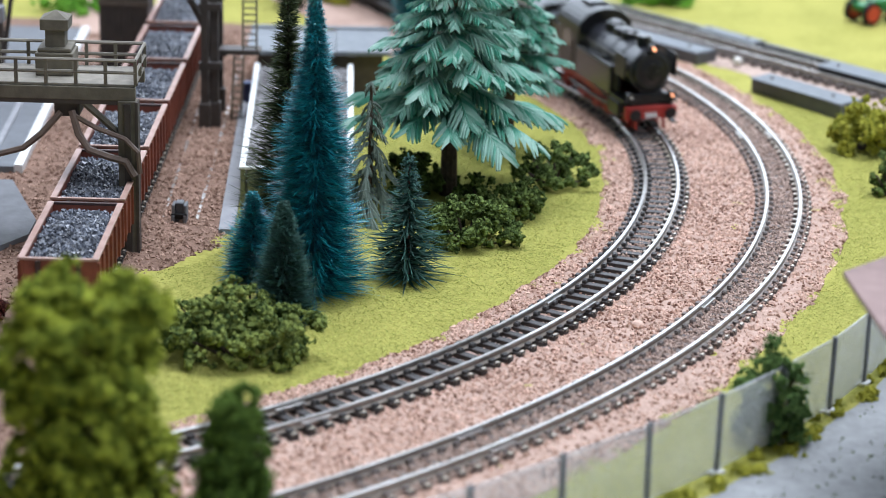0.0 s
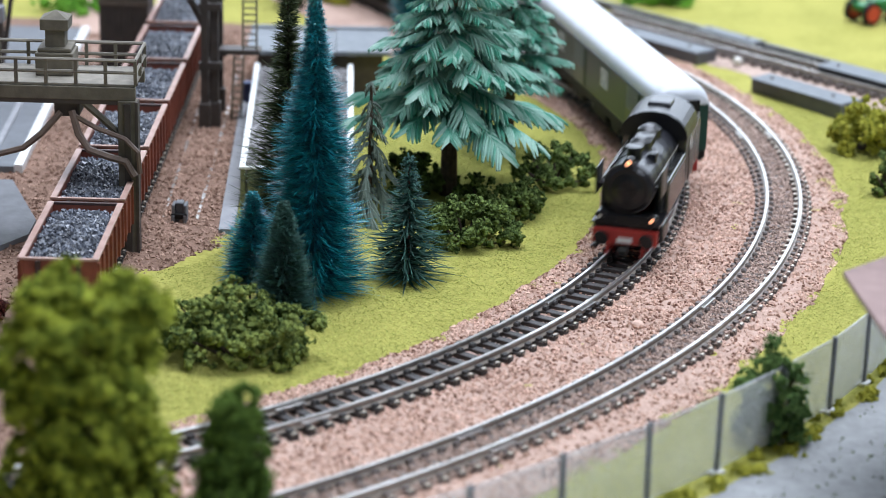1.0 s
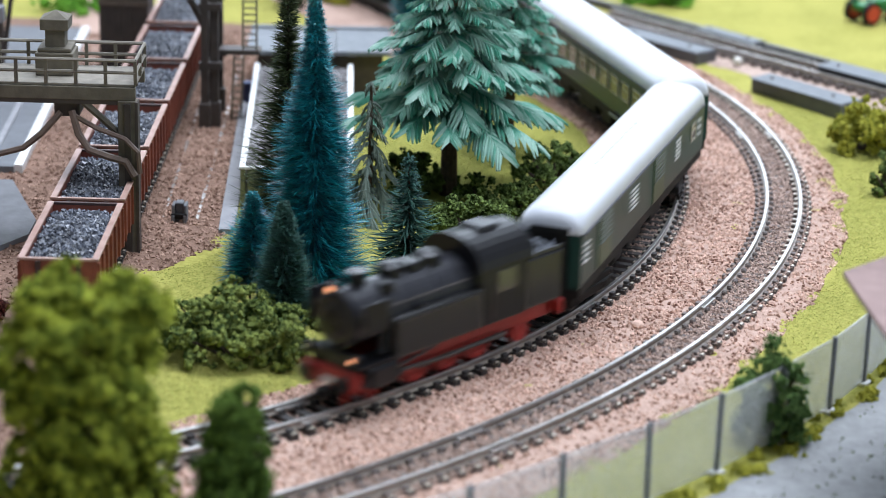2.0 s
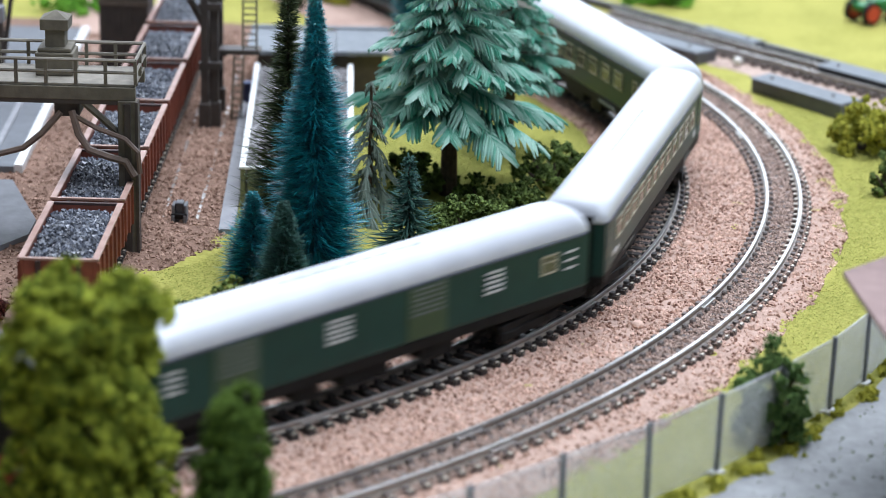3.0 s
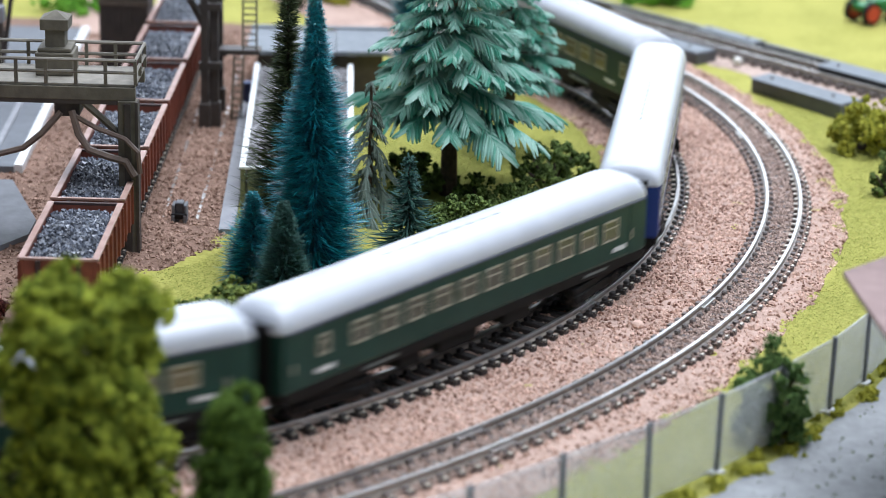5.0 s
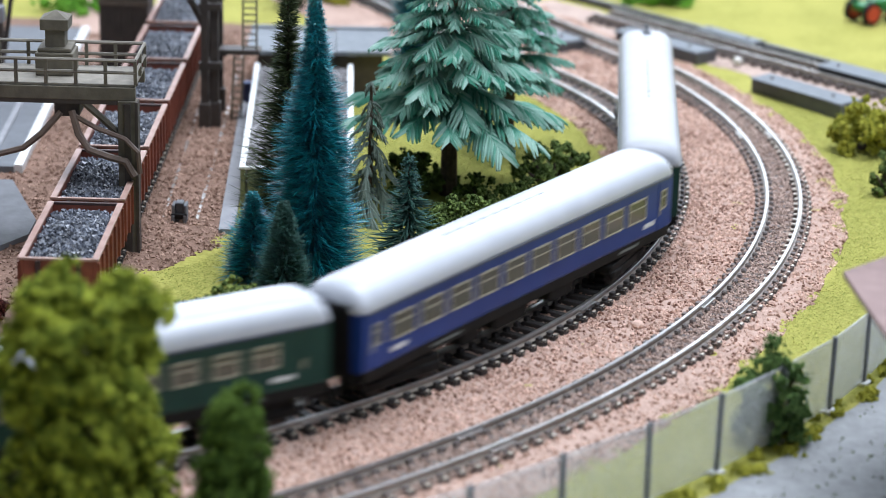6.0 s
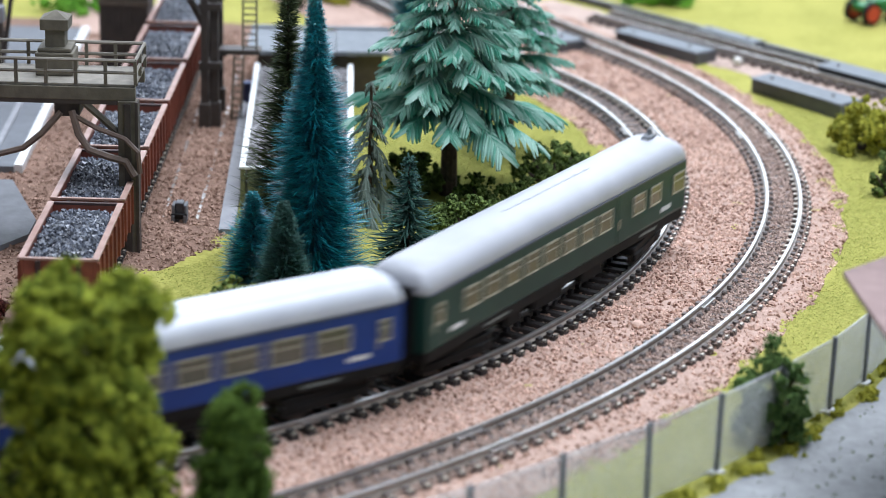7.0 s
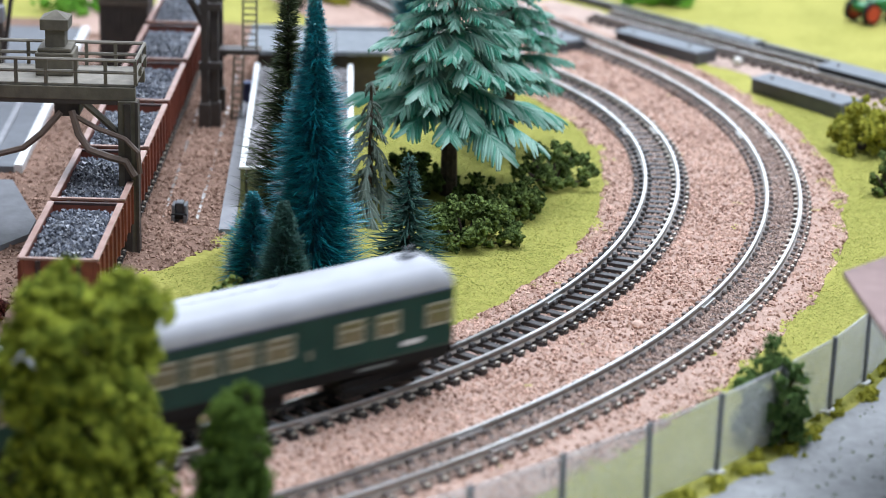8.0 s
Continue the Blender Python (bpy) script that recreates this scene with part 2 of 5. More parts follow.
class Line:
    """A track's centre line: its start, heading and curvature (per metre) at even knots; straight before and after.
    at(s, off) gives the place off millimetres to the outer side, and the outward normal."""

    def __init__(self, x, y, heading, knots, step, end):
        n = int(end) + 1
        s = np.arange(n, dtype=float)
        k = np.interp(s, np.arange(len(knots)) * step, knots) / 1000
        th = heading + np.concatenate([[0], np.cumsum((k[1:] + k[:-1]) / 2)])
        self.th, self.end = th, float(n - 1)
        self.x = x + np.concatenate([[0], np.cumsum((np.cos(th[1:]) + np.cos(th[:-1])) / 2)])
        self.y = y + np.concatenate([[0], np.cumsum((np.sin(th[1:]) + np.sin(th[:-1])) / 2)])

    def at(self, s, off=0.0):
        c = min(max(s, 0.0), self.end)
        i = min(int(c), len(self.x) - 2)
        f = c - i
        x = self.x[i] + (self.x[i + 1] - self.x[i]) * f
        y = self.y[i] + (self.y[i + 1] - self.y[i]) * f
        th = self.th[i] + (self.th[i + 1] - self.th[i]) * f
        u, n = (math.cos(th), math.sin(th)), (math.sin(th), -math.cos(th))
        r = s - c
        return (float(x + u[0] * r + n[0] * off), float(y + u[1] * r + n[1] * off), n[0], n[1])

    def side(self, x, y):
        """Distances of many places from the line, positive on the outer side."""
        p = np.array([self.at(s) for s in np.arange(-420, self.end + 260, 6.0)])
        out = np.empty(len(x))
        for a in range(0, len(x), 20000):
            dx, dy = x[a:a + 20000, None] - p[None, :, 0], y[a:a + 20000, None] - p[None, :, 1]
            i = np.argmin(dx * dx + dy * dy, axis=1)
            r = np.arange(len(i))
            out[a:a + 20000] = dx[r, i] * p[i, 2] + dy[r, i] * p[i, 3]
        return out


INNER = Line(-92.2, 470.25, 0.546, [1.826, 3.658, 3.668, 6.21], 140, 412)
OUTER = Line(-98.35, 419.15, 0.4861, [2.223, 2.619, 3.09, 3.738, 3.47], 140, 528)
# ---- hall, baseboard and ground ----
def slab(name, x0, x1, y0, y1, z0, z1, material, label):
    ob = part(name, box(x0, x1, y0, y1, z0, z1), material)
    return tagged(ob, label, "structure", kind="structure")


# unseen hall added round the board; its mid grey cuts the bounced fill
slab("floor", -2200, 2100, -1700, 2400, -1000, -950, "wall", "unseen grey floor of the exhibition hall")
slab("ceiling", -2200, 2100, -1700, 2400, 1700, 1760, "wall", "unseen grey ceiling of the exhibition hall")
slab("wall_north", -2200, -1600, 2400, 2460, -950, 1700, "wall", "unseen grey hall wall beside the window")
slab("wall_north", 1600, 2100, 2400, 2460, -950, 1700, "wall", "unseen grey hall wall beside the window")
slab("wall_north", -1600, 1600, 2400, 2460, -950, 250, "wall", "unseen grey hall wall below the window")
slab("wall_north", -1600, 1600, 2400, 2460, 1550, 1700, "wall", "unseen grey hall wall above the window")
slab("window_1", -1600, 1600, 2440, 2460, 250, 1550, "white", "wide pale hall window")
slab("wall_south", -2200, 2100, -1760, -1700, -950, 1700, "wall", "unseen grey hall wall")
slab("wall_east", 2100, 2160, -1700, 2400, -950, 1700, "wall", "unseen grey hall wall")
slab("wall_west", -2260, -2200, -1700, 2400, -950, 1700, "wall", "unseen grey hall wall")


def grid_sheet(name, nu, nv, at_uv, material, label, kind="structure"):
    vs = [at_uv(i / nu, j / nv) for i in range(nu + 1) for j in range(nv + 1)]
    fs = [(i * (nv + 1) + j, (i + 1) * (nv + 1) + j, (i + 1) * (nv + 1) + j + 1, i * (nv + 1) + j + 1) for i in range(nu) for j in range(nv)]
    ob = raw(name, vs, fs, material, smooth=True)
    return tagged(ob, label, "ground", kind=kind)


def ruffle(x, y, z, amp, size):
    return z + amp * noise.noise(Vector((x / size, y / size, 0.3)))


def ground_sheet():
    bm = box(-950, 700, -200, 1800, -30, -0.3)
    return tagged(part("ground", bm, "grass"), "yellow-green flocked turf over the layout board", "ground", kind="structure")


ground_sheet()


def layout_table():
    t = thing("layout_table", Matrix(), "plain wooden trestle table carrying the model railway board", "table")
    for y in (-160, 800, 1760):
        for x in (-900, -125, 650):
            part("leg", box(x - 35, x + 35, y - 35, y + 35, -950, -110, 4), "wood", t)
    for x in (-900, -125, 650):
        part("bearer", box(x - 30, x + 30, -200, 1800, -110, -30, 3), "wood", t)


layout_table()
S0, S1 = -330.0, 600.0


def bed(u, v):
    s = S0 + (S1 - S0) * u
    a = INNER.at(s, -17.3 + 1.6 * noise.noise(Vector((s / 14, 1.7, 0))))
    b = OUTER.at(s * 1.13 + 29, 18 + 8 * min(1.0, max(0.0, (170 - s) / 90)) + 2.2 * noise.noise(Vector((s / 16, 5.1, 0))))
    x, y = a[0] + (b[0] - a[0]) * v, a[1] + (b[1] - a[1]) * v
    edge = min(1.0, v * 16, (1 - v) * 16)
    return (x, y, ruffle(x, y, 0.55 * edge - 0.35, 0.75, 6) + 0.3 * noise.noise(Vector((x / 2.1, y / 2.1, 4))))


grid_sheet("gravel_bed", 520, 70, bed, "gravel", "reddish-brown gravel bed under the curved tracks")


def yard(u, v):
    x = -330 + 268 * u
    front = 460 if x < -88 else 460 + (178 + (x + 62) * 1.25) * min(1, (x + 88) / 4)
    front += 6 * noise.noise(Vector((x / 9, 2.2, 0)))
    y = front + (905 - front) * v
    edge = min(1.0, v * 30, (1 - u) * 30)
    return (x, y, ruffle(x, y, 0.45 * edge - 0.35, 0.4, 8))


grid_sheet("gravel_yard", 110, 110, yard, "yardgravel", "reddish-brown gravel of the coal yard")


def road(u, v):
    x, y, nx, ny = OUTER.at(-60 + 380 * u, 51 + 2 * noise.noise(Vector((u * 40, 3.3, 0))) + 420 * v)
    return (x, y, ruffle(x, y, -0.05, 0.12, 25))


grid_sheet("road", 120, 40, road, "road", "pale grey concrete road, dusted with green flock")


def dirt_path(u, v):
    x, y = -132 - 22 * u + (v - 0.5) * 15, 822 + 215 * u
    return (x, y, ruffle(x, y, 0.15, 0.2, 9))


grid_sheet("dirt_path", 50, 8, dirt_path, "gravel", "pale brown dirt path across the turf")


def dirt_strip(u, v):
    s = 430 + 330 * u
    x, y, nx, ny = INNER.at(s, -36 + 60 * v)
    return (x, y, ruffle(x, y, 0.12, 0.25, 9))


grid_sheet("far_gravel", 60, 12, dirt_strip, "gravel", "reddish-brown gravel beside the far tracks")


def turnout_bed(u, v):
    x, y = 185 - 150 * u, 790 + 167 * u
    w = -19 + 30 * v + 1.5 * noise.noise(Vector((u * 25, v * 3, 2)))
    return (x + w * 0.744, y + w * 0.668, ruffle(x + w, y, 0.1 if 0 < v < 1 else -0.5, 0.25, 6))


grid_sheet("turnout_bed", 90, 12, turnout_bed, "ballast", "grey-brown ballast under the turnout tracks")
edge = part("board_edge", sweep([(188 - 150 * k, 811 + 167 * k, -0.3, 0.744, 0.668) for k in (0, 0.5, 1)], [(-2.5, 0), (2.0, 0), (1.2, 2.6), (-2.5, 3.0)]), "box")
tagged(edge, "dark edge strip between turnout ballast and turf", "trim", kind="structure")


def scatter_bed():
    pts = []
    for n in range(60000):
        u = rng.uniform(0.26, 0.92)
        v = rng.uniform(-0.02, 1.02)
        if v > 0.72 and v < 0.93 and rng.uniform() < 0.55:
            continue
        if 0.12 < v < 0.30 and rng.uniform() < 0.8:
            continue
        x, y, z = bed(u, min(max(v, 0), 1))
        pts.append((x, y, z + 0.1))
    pts = np.array(pts)
    v, f = lumps(pts, 0.25, 0.7, 0.9)
    tagged(raw("gravel_grains", v, f, "stones"), "loose reddish-brown gravel grains beside the tracks", "gravel", kind="stuff")
    big = pts[rng.integers(0, len(pts), 1100)]
    tagged(raw("gravel_clods", *lumps(big, 0.7, 1.35, 0.7), "clods"), "larger clods among the reddish-brown gravel", "gravel", kind="stuff")
    fill = []
    for n in range(30000):
        x, y, nx, ny = OUTER.at(rng.uniform(0, 560), rng.uniform(-7.5, 7.5))
        fill.append((x, y, rng.uniform(0.5, 1.5)))
    for n in range(15000):
        x, y, nx, ny = INNER.at(rng.uniform(225, 470), rng.uniform(-8.5, 8.5))
        fill.append((x, y, rng.uniform(0.5, 1.35)))
    for n in range(5000):
        x, y, nx, ny = INNER.at(rng.uniform(-30, 440), rng.uniform(-7.5, 7.5))
        fill.append((x, y, rng.uniform(0.0, 0.5)))
    tagged(raw("fine_ballast", *lumps(np.array(fill), 0.25, 0.6, 0.8), "ballast"), "fine grey-brown ballast between the sleepers", "ballast", kind="stuff")
    pts = []
    for n in range(26000):
        u, w = rng.uniform(0.4, 1.0), rng.uniform(0.0, 0.95)
        x, y, z = yard(u, w)
        pts.append((x, y, z + 0.1))
    v, f = lumps(np.array(pts), 0.4, 1.0, 0.8)
    tagged(raw("yard_grains", v, f, "yardstones"), "loose reddish-brown gravel grains in the coal yard", "gravel", kind="stuff")


def scatter_turf():
    n = 400000
    x, y = rng.uniform(-95, 175, n), rng.uniform(460, 815, n)
    rin, rout = INNER.side(x, y), OUTER.side(x, y)
    wob = 1.5 * np.sin(x * 0.31) + 1.2 * np.sin(y * 0.23 + 1)
    lawn = (rin < -16.8 + wob) & ~((x < -61 + wob) & (y > 634 + (x + 62) * 1.25 + 2.2 * wob)) & ~((x < -86))
    verge = (rout > 17 + wob) & (rout < 52 + wob)
    pad = (rout > 17 + wob) & (y > 735)
    keep = lawn | verge | pad
    x, y = x[keep], y[keep]
    n = len(x)
    a = rng.uniform(0, 2 * np.pi, n)
    h = rng.uniform(0.12, 0.34, n)
    w = rng.uniform(0.12, 0.2, n)
    lx, ly = rng.uniform(-0.95, 0.95, (2, n))
    base = np.stack([x, y, np.full(n, -0.29)], 1)
    p0 = base + np.stack([np.cos(a) * w, np.sin(a) * w, 0 * a], 1)
    p1 = base - np.stack([np.cos(a) * w, np.sin(a) * w, 0 * a], 1)
    p2 = base + np.stack([lx, ly, h], 1)
    p3 = base + np.stack([-np.sin(a) * w, np.cos(a) * w, 0.1 * h], 1)
    v = np.stack([p0, p1, p2, p3], 1).reshape(-1, 3)
    k = (np.arange(n) * 4)[:, None, None]
    f = np.array([(0, 1, 2), (1, 3, 2), (3, 0, 2)])[None] + k
    tagged(raw("turf_flock", v, f.reshape(-1, 3), "blades"), "yellow-green flock turf between tracks and fence", "grass", kind="stuff")


scatter_bed()
scatter_turf()

# ---- tracks ----
RAIL_WEB = [(-0.85, 1.5), (0.85, 1.5), (0.75, 1.8), (0.25, 2.0), (0.25, 2.75), (-0.25, 2.75), (-0.25, 2.0), (-0.75, 1.8)]
RAIL_HEAD = [(-0.5, 2.75), (0.5, 2.75), (0.52, 3.3), (0.36, 3.5), (-0.36, 3.5), (-0.52, 3.3)]


def sleeper_mesh(material, clips):
    bm = bmesh.new()
    add_box(bm, -8.2, 8.2, -1.2, 1.2, 0.1, 1.5, 0.2)
    for x in (-4.95, 4.95):
        for d in (-1.3, 1.3):
            add_box(bm, x + d - 0.65, x + d + 0.65, -0.95, 0.95, 1.3, 2.35, 0.25)
        e = math.copysign(1, x)
        add_box(bm, x + e * 2.9 - 0.6, x + e * 2.9 + 0.6, -1.0, 1.0, 1.2, 1.95, 0.3)
    for x in ((-4.95, 4.95) if clips else ()):
        d = -math.copysign(1.25, x)
        add_box(bm, x + d - 0.55, x + d + 0.55, -0.7, 0.7, 2.2, 2.55)
    bmesh.ops.scale(bm, vec=(MM, MM, MM), verts=bm.verts)
    me = bpy.data.meshes.new("sleeper")
    bm.to_mesh(me)
    bm.free()
    me.materials.append(M[material])
    me.materials.append(M["clip"])
    n = len(me.polygons)
    for p in me.polygons:
        if p.index >= n - 6 * clips:
            p.material_index = 1
    return me


SLEEPER, SLEEPER_DUSTY = sleeper_mesh("sleeper", 2), sleeper_mesh("sleeperg", 2)


def track(at_s, s0, s1, label, mesh, run=None, pitch=5.0, drop=0.0, joints=(), sink=0.0):
    t = thing("track", Matrix(), label, "track", "tracks")
    for side in (-4.95, 4.95):
        pts = []
        a, b = run or (s0, s1)
        n = max(2, int((b - a) / 3))
        for i in range(n + 1):
            x, y, nx, ny = at_s(a + (b - a) * i / n, side)
            pts.append((x, y, drop, nx, ny))
        rail = part("rail", sweep(pts, RAIL_HEAD), "rail", t, "bright worn rail head")
        part("rail_web", sweep(pts, RAIL_WEB), "railside", rail, "tarnished brown rail web")
    for sj in joints:
        for side in (-4.95, 4.95):
            x, y, nx, ny = at_s(sj, side)
            j = part("rail_joiner", box(-1.15, 1.15, -4.2, 4.2, 1.6, 2.7, 0.2), "rail", t, "bright metal rail joiner")
            j.matrix_basis = at(x, y, drop, 0, 0, math.degrees(math.atan2(ny, nx)))
    k = 0
    s = s0 + 2
    while s < s1:
        x, y, nx, ny = at_s(s)
        o = part("sleeper", mesh, None, t)
        o.matrix_basis = at(x, y, drop - sink + rnd.uniform(-0.1, 0.05), 0, 0, math.degrees(math.atan2(ny, nx)) + rnd.uniform(-1, 1))
        s += pitch
        k += 1
    if run:
        far = bmesh.new()
        for a, b in ((run[0], s0), (s, run[1])):
            while a < b:
                x, y, nx, ny = at_s(a)
                m = Matrix.Translation((x, y, drop)) @ Matrix.Rotation(math.atan2(ny, nx), 4, "Z")
                add_box(far, -8, 8, -0.95, 0.95, 0.1, 1.5, 0, m)
                a += pitch
        part("far_sleepers", far, "sleeper", t)["kind"] = "stuff"
    return t


track(INNER.at, -160, 690, "curved single track with dark plastic sleepers on gravel", SLEEPER, run=(-880, 1290), joints=(178, 75, 350))
track(lambda s, off=0.0: OUTER.at(s, off), -160, 800, "curved outer track with sleepers half sunk in gravel", SLEEPER_DUSTY, drop=-0.15, joints=(250, 137, 420), sink=0.25)


def straight(x0, y0, x1, y1):
    d = math.hypot(x1 - x0, y1 - y0)
    ux, uy = (x1 - x0) / d, (y1 - y0) / d
    return (lambda s, off=0.0: (x0 + ux * s + uy * off, y0 + uy * s - ux * off, uy, -ux)), d


for a, lab, mesh, drop in (((-95.4, 560, -95.4, 885), "straight coal siding on gravel", SLEEPER, 0.0),
                           ((-76.2, 662, -80.2, 885), "stub siding half buried in gravel", SLEEPER_DUSTY, -3.3),
                           ((172.3, 804, 60, 929), "straight track leading off behind the turf", SLEEPER_DUSTY, 0.0)):
    fn, d = straight(*a)
    track(fn, 0, d, lab, mesh, None, 5.0, drop)
# ---- fence along the road ----
def fence_at(s):
    x, y, nx, ny = OUTER.at(s, 44.0 + 3.5 * min(max((s - 141) / 64, -0.4), 1))
    return x, y


def fence():
    f = thing("chain_link_fence", Matrix(), "grey wire mesh fence on dark posts beside the road", "fence")
    marks = [264, 244, 224, 205, 184, 162, 140.5, 117, 94, 71, 48]
    H = 18.3
    for d in marks:
        x, y = fence_at(d)
        bm = box(-0.55, 0.55, -0.55, 0.55, -0.5, H + 0.7, 0.15)
        p = part("post", bm, "post", f)
        p.matrix_basis = at(x, y, 0, rnd.uniform(-1, 1), rnd.uniform(-1, 1.5), math.degrees(OUTER.th[d] if isinstance(d, int) else OUTER.th[140]))
        foot = part("foot", box(-1.9, 1.9, -1.4, 1.4, -0.2, 0.7, 0.3), "white", p, "white moulded post foot")
    for d0, d1 in zip(marks, marks[1:]):
        a, b = Vector((*fence_at(d0), 0)), Vector((*fence_at(d1), 0))
        u = (b - a).normalized()
        L = (b - a).length
        verts, faces = [], []
        nrm = Vector((-u.y, u.x, 0)) * 0.09

        def wire(p, q, w=0.06):
            k = len(verts)
            d = (q - p).normalized()
            up = d.cross(Vector((-u.y, u.x, 0))) * w
            verts.extend([p + nrm + up, p + nrm - up, p - nrm - up, p - nrm + up, q + nrm + up, q + nrm - up, q - nrm - up, q - nrm + up])
            faces.extend([(k + i, k + (i + 1) % 4, k + 4 + (i + 1) % 4, k + 4 + i) for i in range(4)])

        z0, z1 = 1.0, H
        step = 1.25
        n = int((L + H) / step)
        for i in range(n + 1):
            for sgn in (1, -1):
                c = i * step - (H - 1)
                # a slanting wire, cut to the panel
                ts = max(0.0, -c)
                te = min(z1 - z0, L - c)
                if te <= ts:
                    continue
                xs, xe = c + ts, c + te
                if sgn < 0:
                    xs, xe = L - xs, L - xe
                wire(a + u * xs + Vector((0, 0, z0 + ts)), a + u * xe + Vector((0, 0, z0 + te)))
        wire(a + Vector((0, 0, z0)), b + Vector((0, 0, z0)), 0.16)
        wire(a + Vector((0, 0, z1)), b + Vector((0, 0, z1)), 0.16)
        raw("mesh_panel", [tuple(v) for v in verts], faces, "fence", f, "pale wire mesh panel")


fence()


# ---- trees and bushes ----
def brush_tree(name, x, y, h, profile, n, bristle, material, label, lean=0.0, droop=0.25, width=0.16, spread=1.0, bark="bark"):
    """A bottle-brush tree: a wire trunk set with bristles; profile gives the radius from the foot (0) to the tip (1)."""
    t = thing(name, at(x, y, -0.3, lean, lean * 0.5, 0), label, "tree")
    part("trunk", rod((0, 0, 0), (0, 0, h * 0.98), 0.9, 0.3, 7), bark, t)
    part("base", rod((0, 0, 0), (0, 0, 0.9), 3.2, 2.6, 12), "pine", t)
    xs = [p[0] for p in profile]
    ys = [p[1] for p in profile]
    k = rng.uniform(0, 1, n) ** 1.05
    r = np.interp(k, xs, ys) * rng.uniform(0.74, 1.03, n)
    a = rng.uniform(0, 2 * np.pi, n)
    r *= 1 + 0.13 * np.sin(k * 31 + a * 3) + 0.10 * np.sin(k * 13 - a * 5)
    z = k * h
    up = rng.normal(droop, 0.22, n)
    d = np.stack([np.cos(a), np.sin(a), up], 1)
    start = np.stack([np.cos(a) * 0.4, np.sin(a) * 0.4, z], 1)
    end = start + d * r[:, None]
    end[:, 2] = np.maximum(end[:, 2], 0.2)
    mid = (start + end) / 2 + np.stack([rng.normal(0, 0.35, n), rng.normal(0, 0.35, n), rng.normal(0.2, 0.35, n)], 1)
    side = np.stack([-np.sin(a), np.cos(a), rng.normal(0, 0.5, n)], 1) * (width * rng.uniform(0.6, 1.3, (n, 1)))
    upv = np.cross(d, side)
    upv /= np.linalg.norm(upv, axis=1)[:, None] + 1e-9
    upv *= width * 0.7
    v = np.stack([start + side, start - side, start + upv, mid + side, mid - side, mid + upv, end], 1).reshape(-1, 3)
    f = np.array([(0, 1, 4), (0, 4, 3), (1, 2, 5), (1, 5, 4), (2, 0, 3), (2, 3, 5), (3, 4, 6), (4, 5, 6), (5, 3, 6)])
    f = (f[None] + (np.arange(n) * 7)[:, None, None]).reshape(-1, 3)
    raw("bristles", v, f, material, t)
    return t


brush_tree("bottle_brush_tree", -34.2, 603.4, 81, [(0, 16), (0.1, 16.2), (0.25, 13), (0.45, 11.2), (0.6, 9), (0.75, 5.2), (0.88, 3.0), (1, 1.3)], 9500, 1, "teal", "tall teal bottle-brush fir on the turf", droop=0.12, width=0.2)
brush_tree("bottle_brush_tree", -51.0, 613.4, 24, [(0, 10), (0.4, 8), (1, 1)], 2600, 1, "teal", "small teal bottle-brush fir beside taller trees")
brush_tree("bottle_brush_tree", -43.0, 629.8, 82, [(0, 16), (0.2, 15), (0.45, 10), (0.65, 6), (0.8, 3.6), (1, 1.3)], 3600, 1, "olive", "tall dark olive bottle-brush fir behind the teal one", width=0.2)
brush_tree("bottle_brush_tree", -40.4, 580.3, 32, [(0, 9.6), (0.25, 8.2), (0.6, 5.4), (0.9, 2.3), (1, 1.0)], 5200, 1, "pine", "small dark green bottle-brush fir on the turf", width=0.17, bark="redbark")
brush_tree("wire_fir", -9.6, 617.4, 34, [(0, 14.5), (0.2, 13.5), (0.45, 9.5), (0.7, 5), (0.9, 2.2), (1, 1.2)], 760, 1, "pine", "dark green sparse wire fir with reddish trunk", width=0.3, droop=0.02, bark="redbark")
brush_tree("bottle_brush_tree", -13.3, 837, 62, [(0, 10), (0.5, 7), (0.9, 3), (1, 1)], 2600, 1, "teal", "teal bottle-brush fir far behind the pale fir", width=0.25)
brush_tree("bottle_brush_tree", -62.4, 934, 45, [(0, 8), (0.5, 6.5), (1, 2)], 1200, 1, "olive", "dark olive fir behind the grey shed", width=0.35)


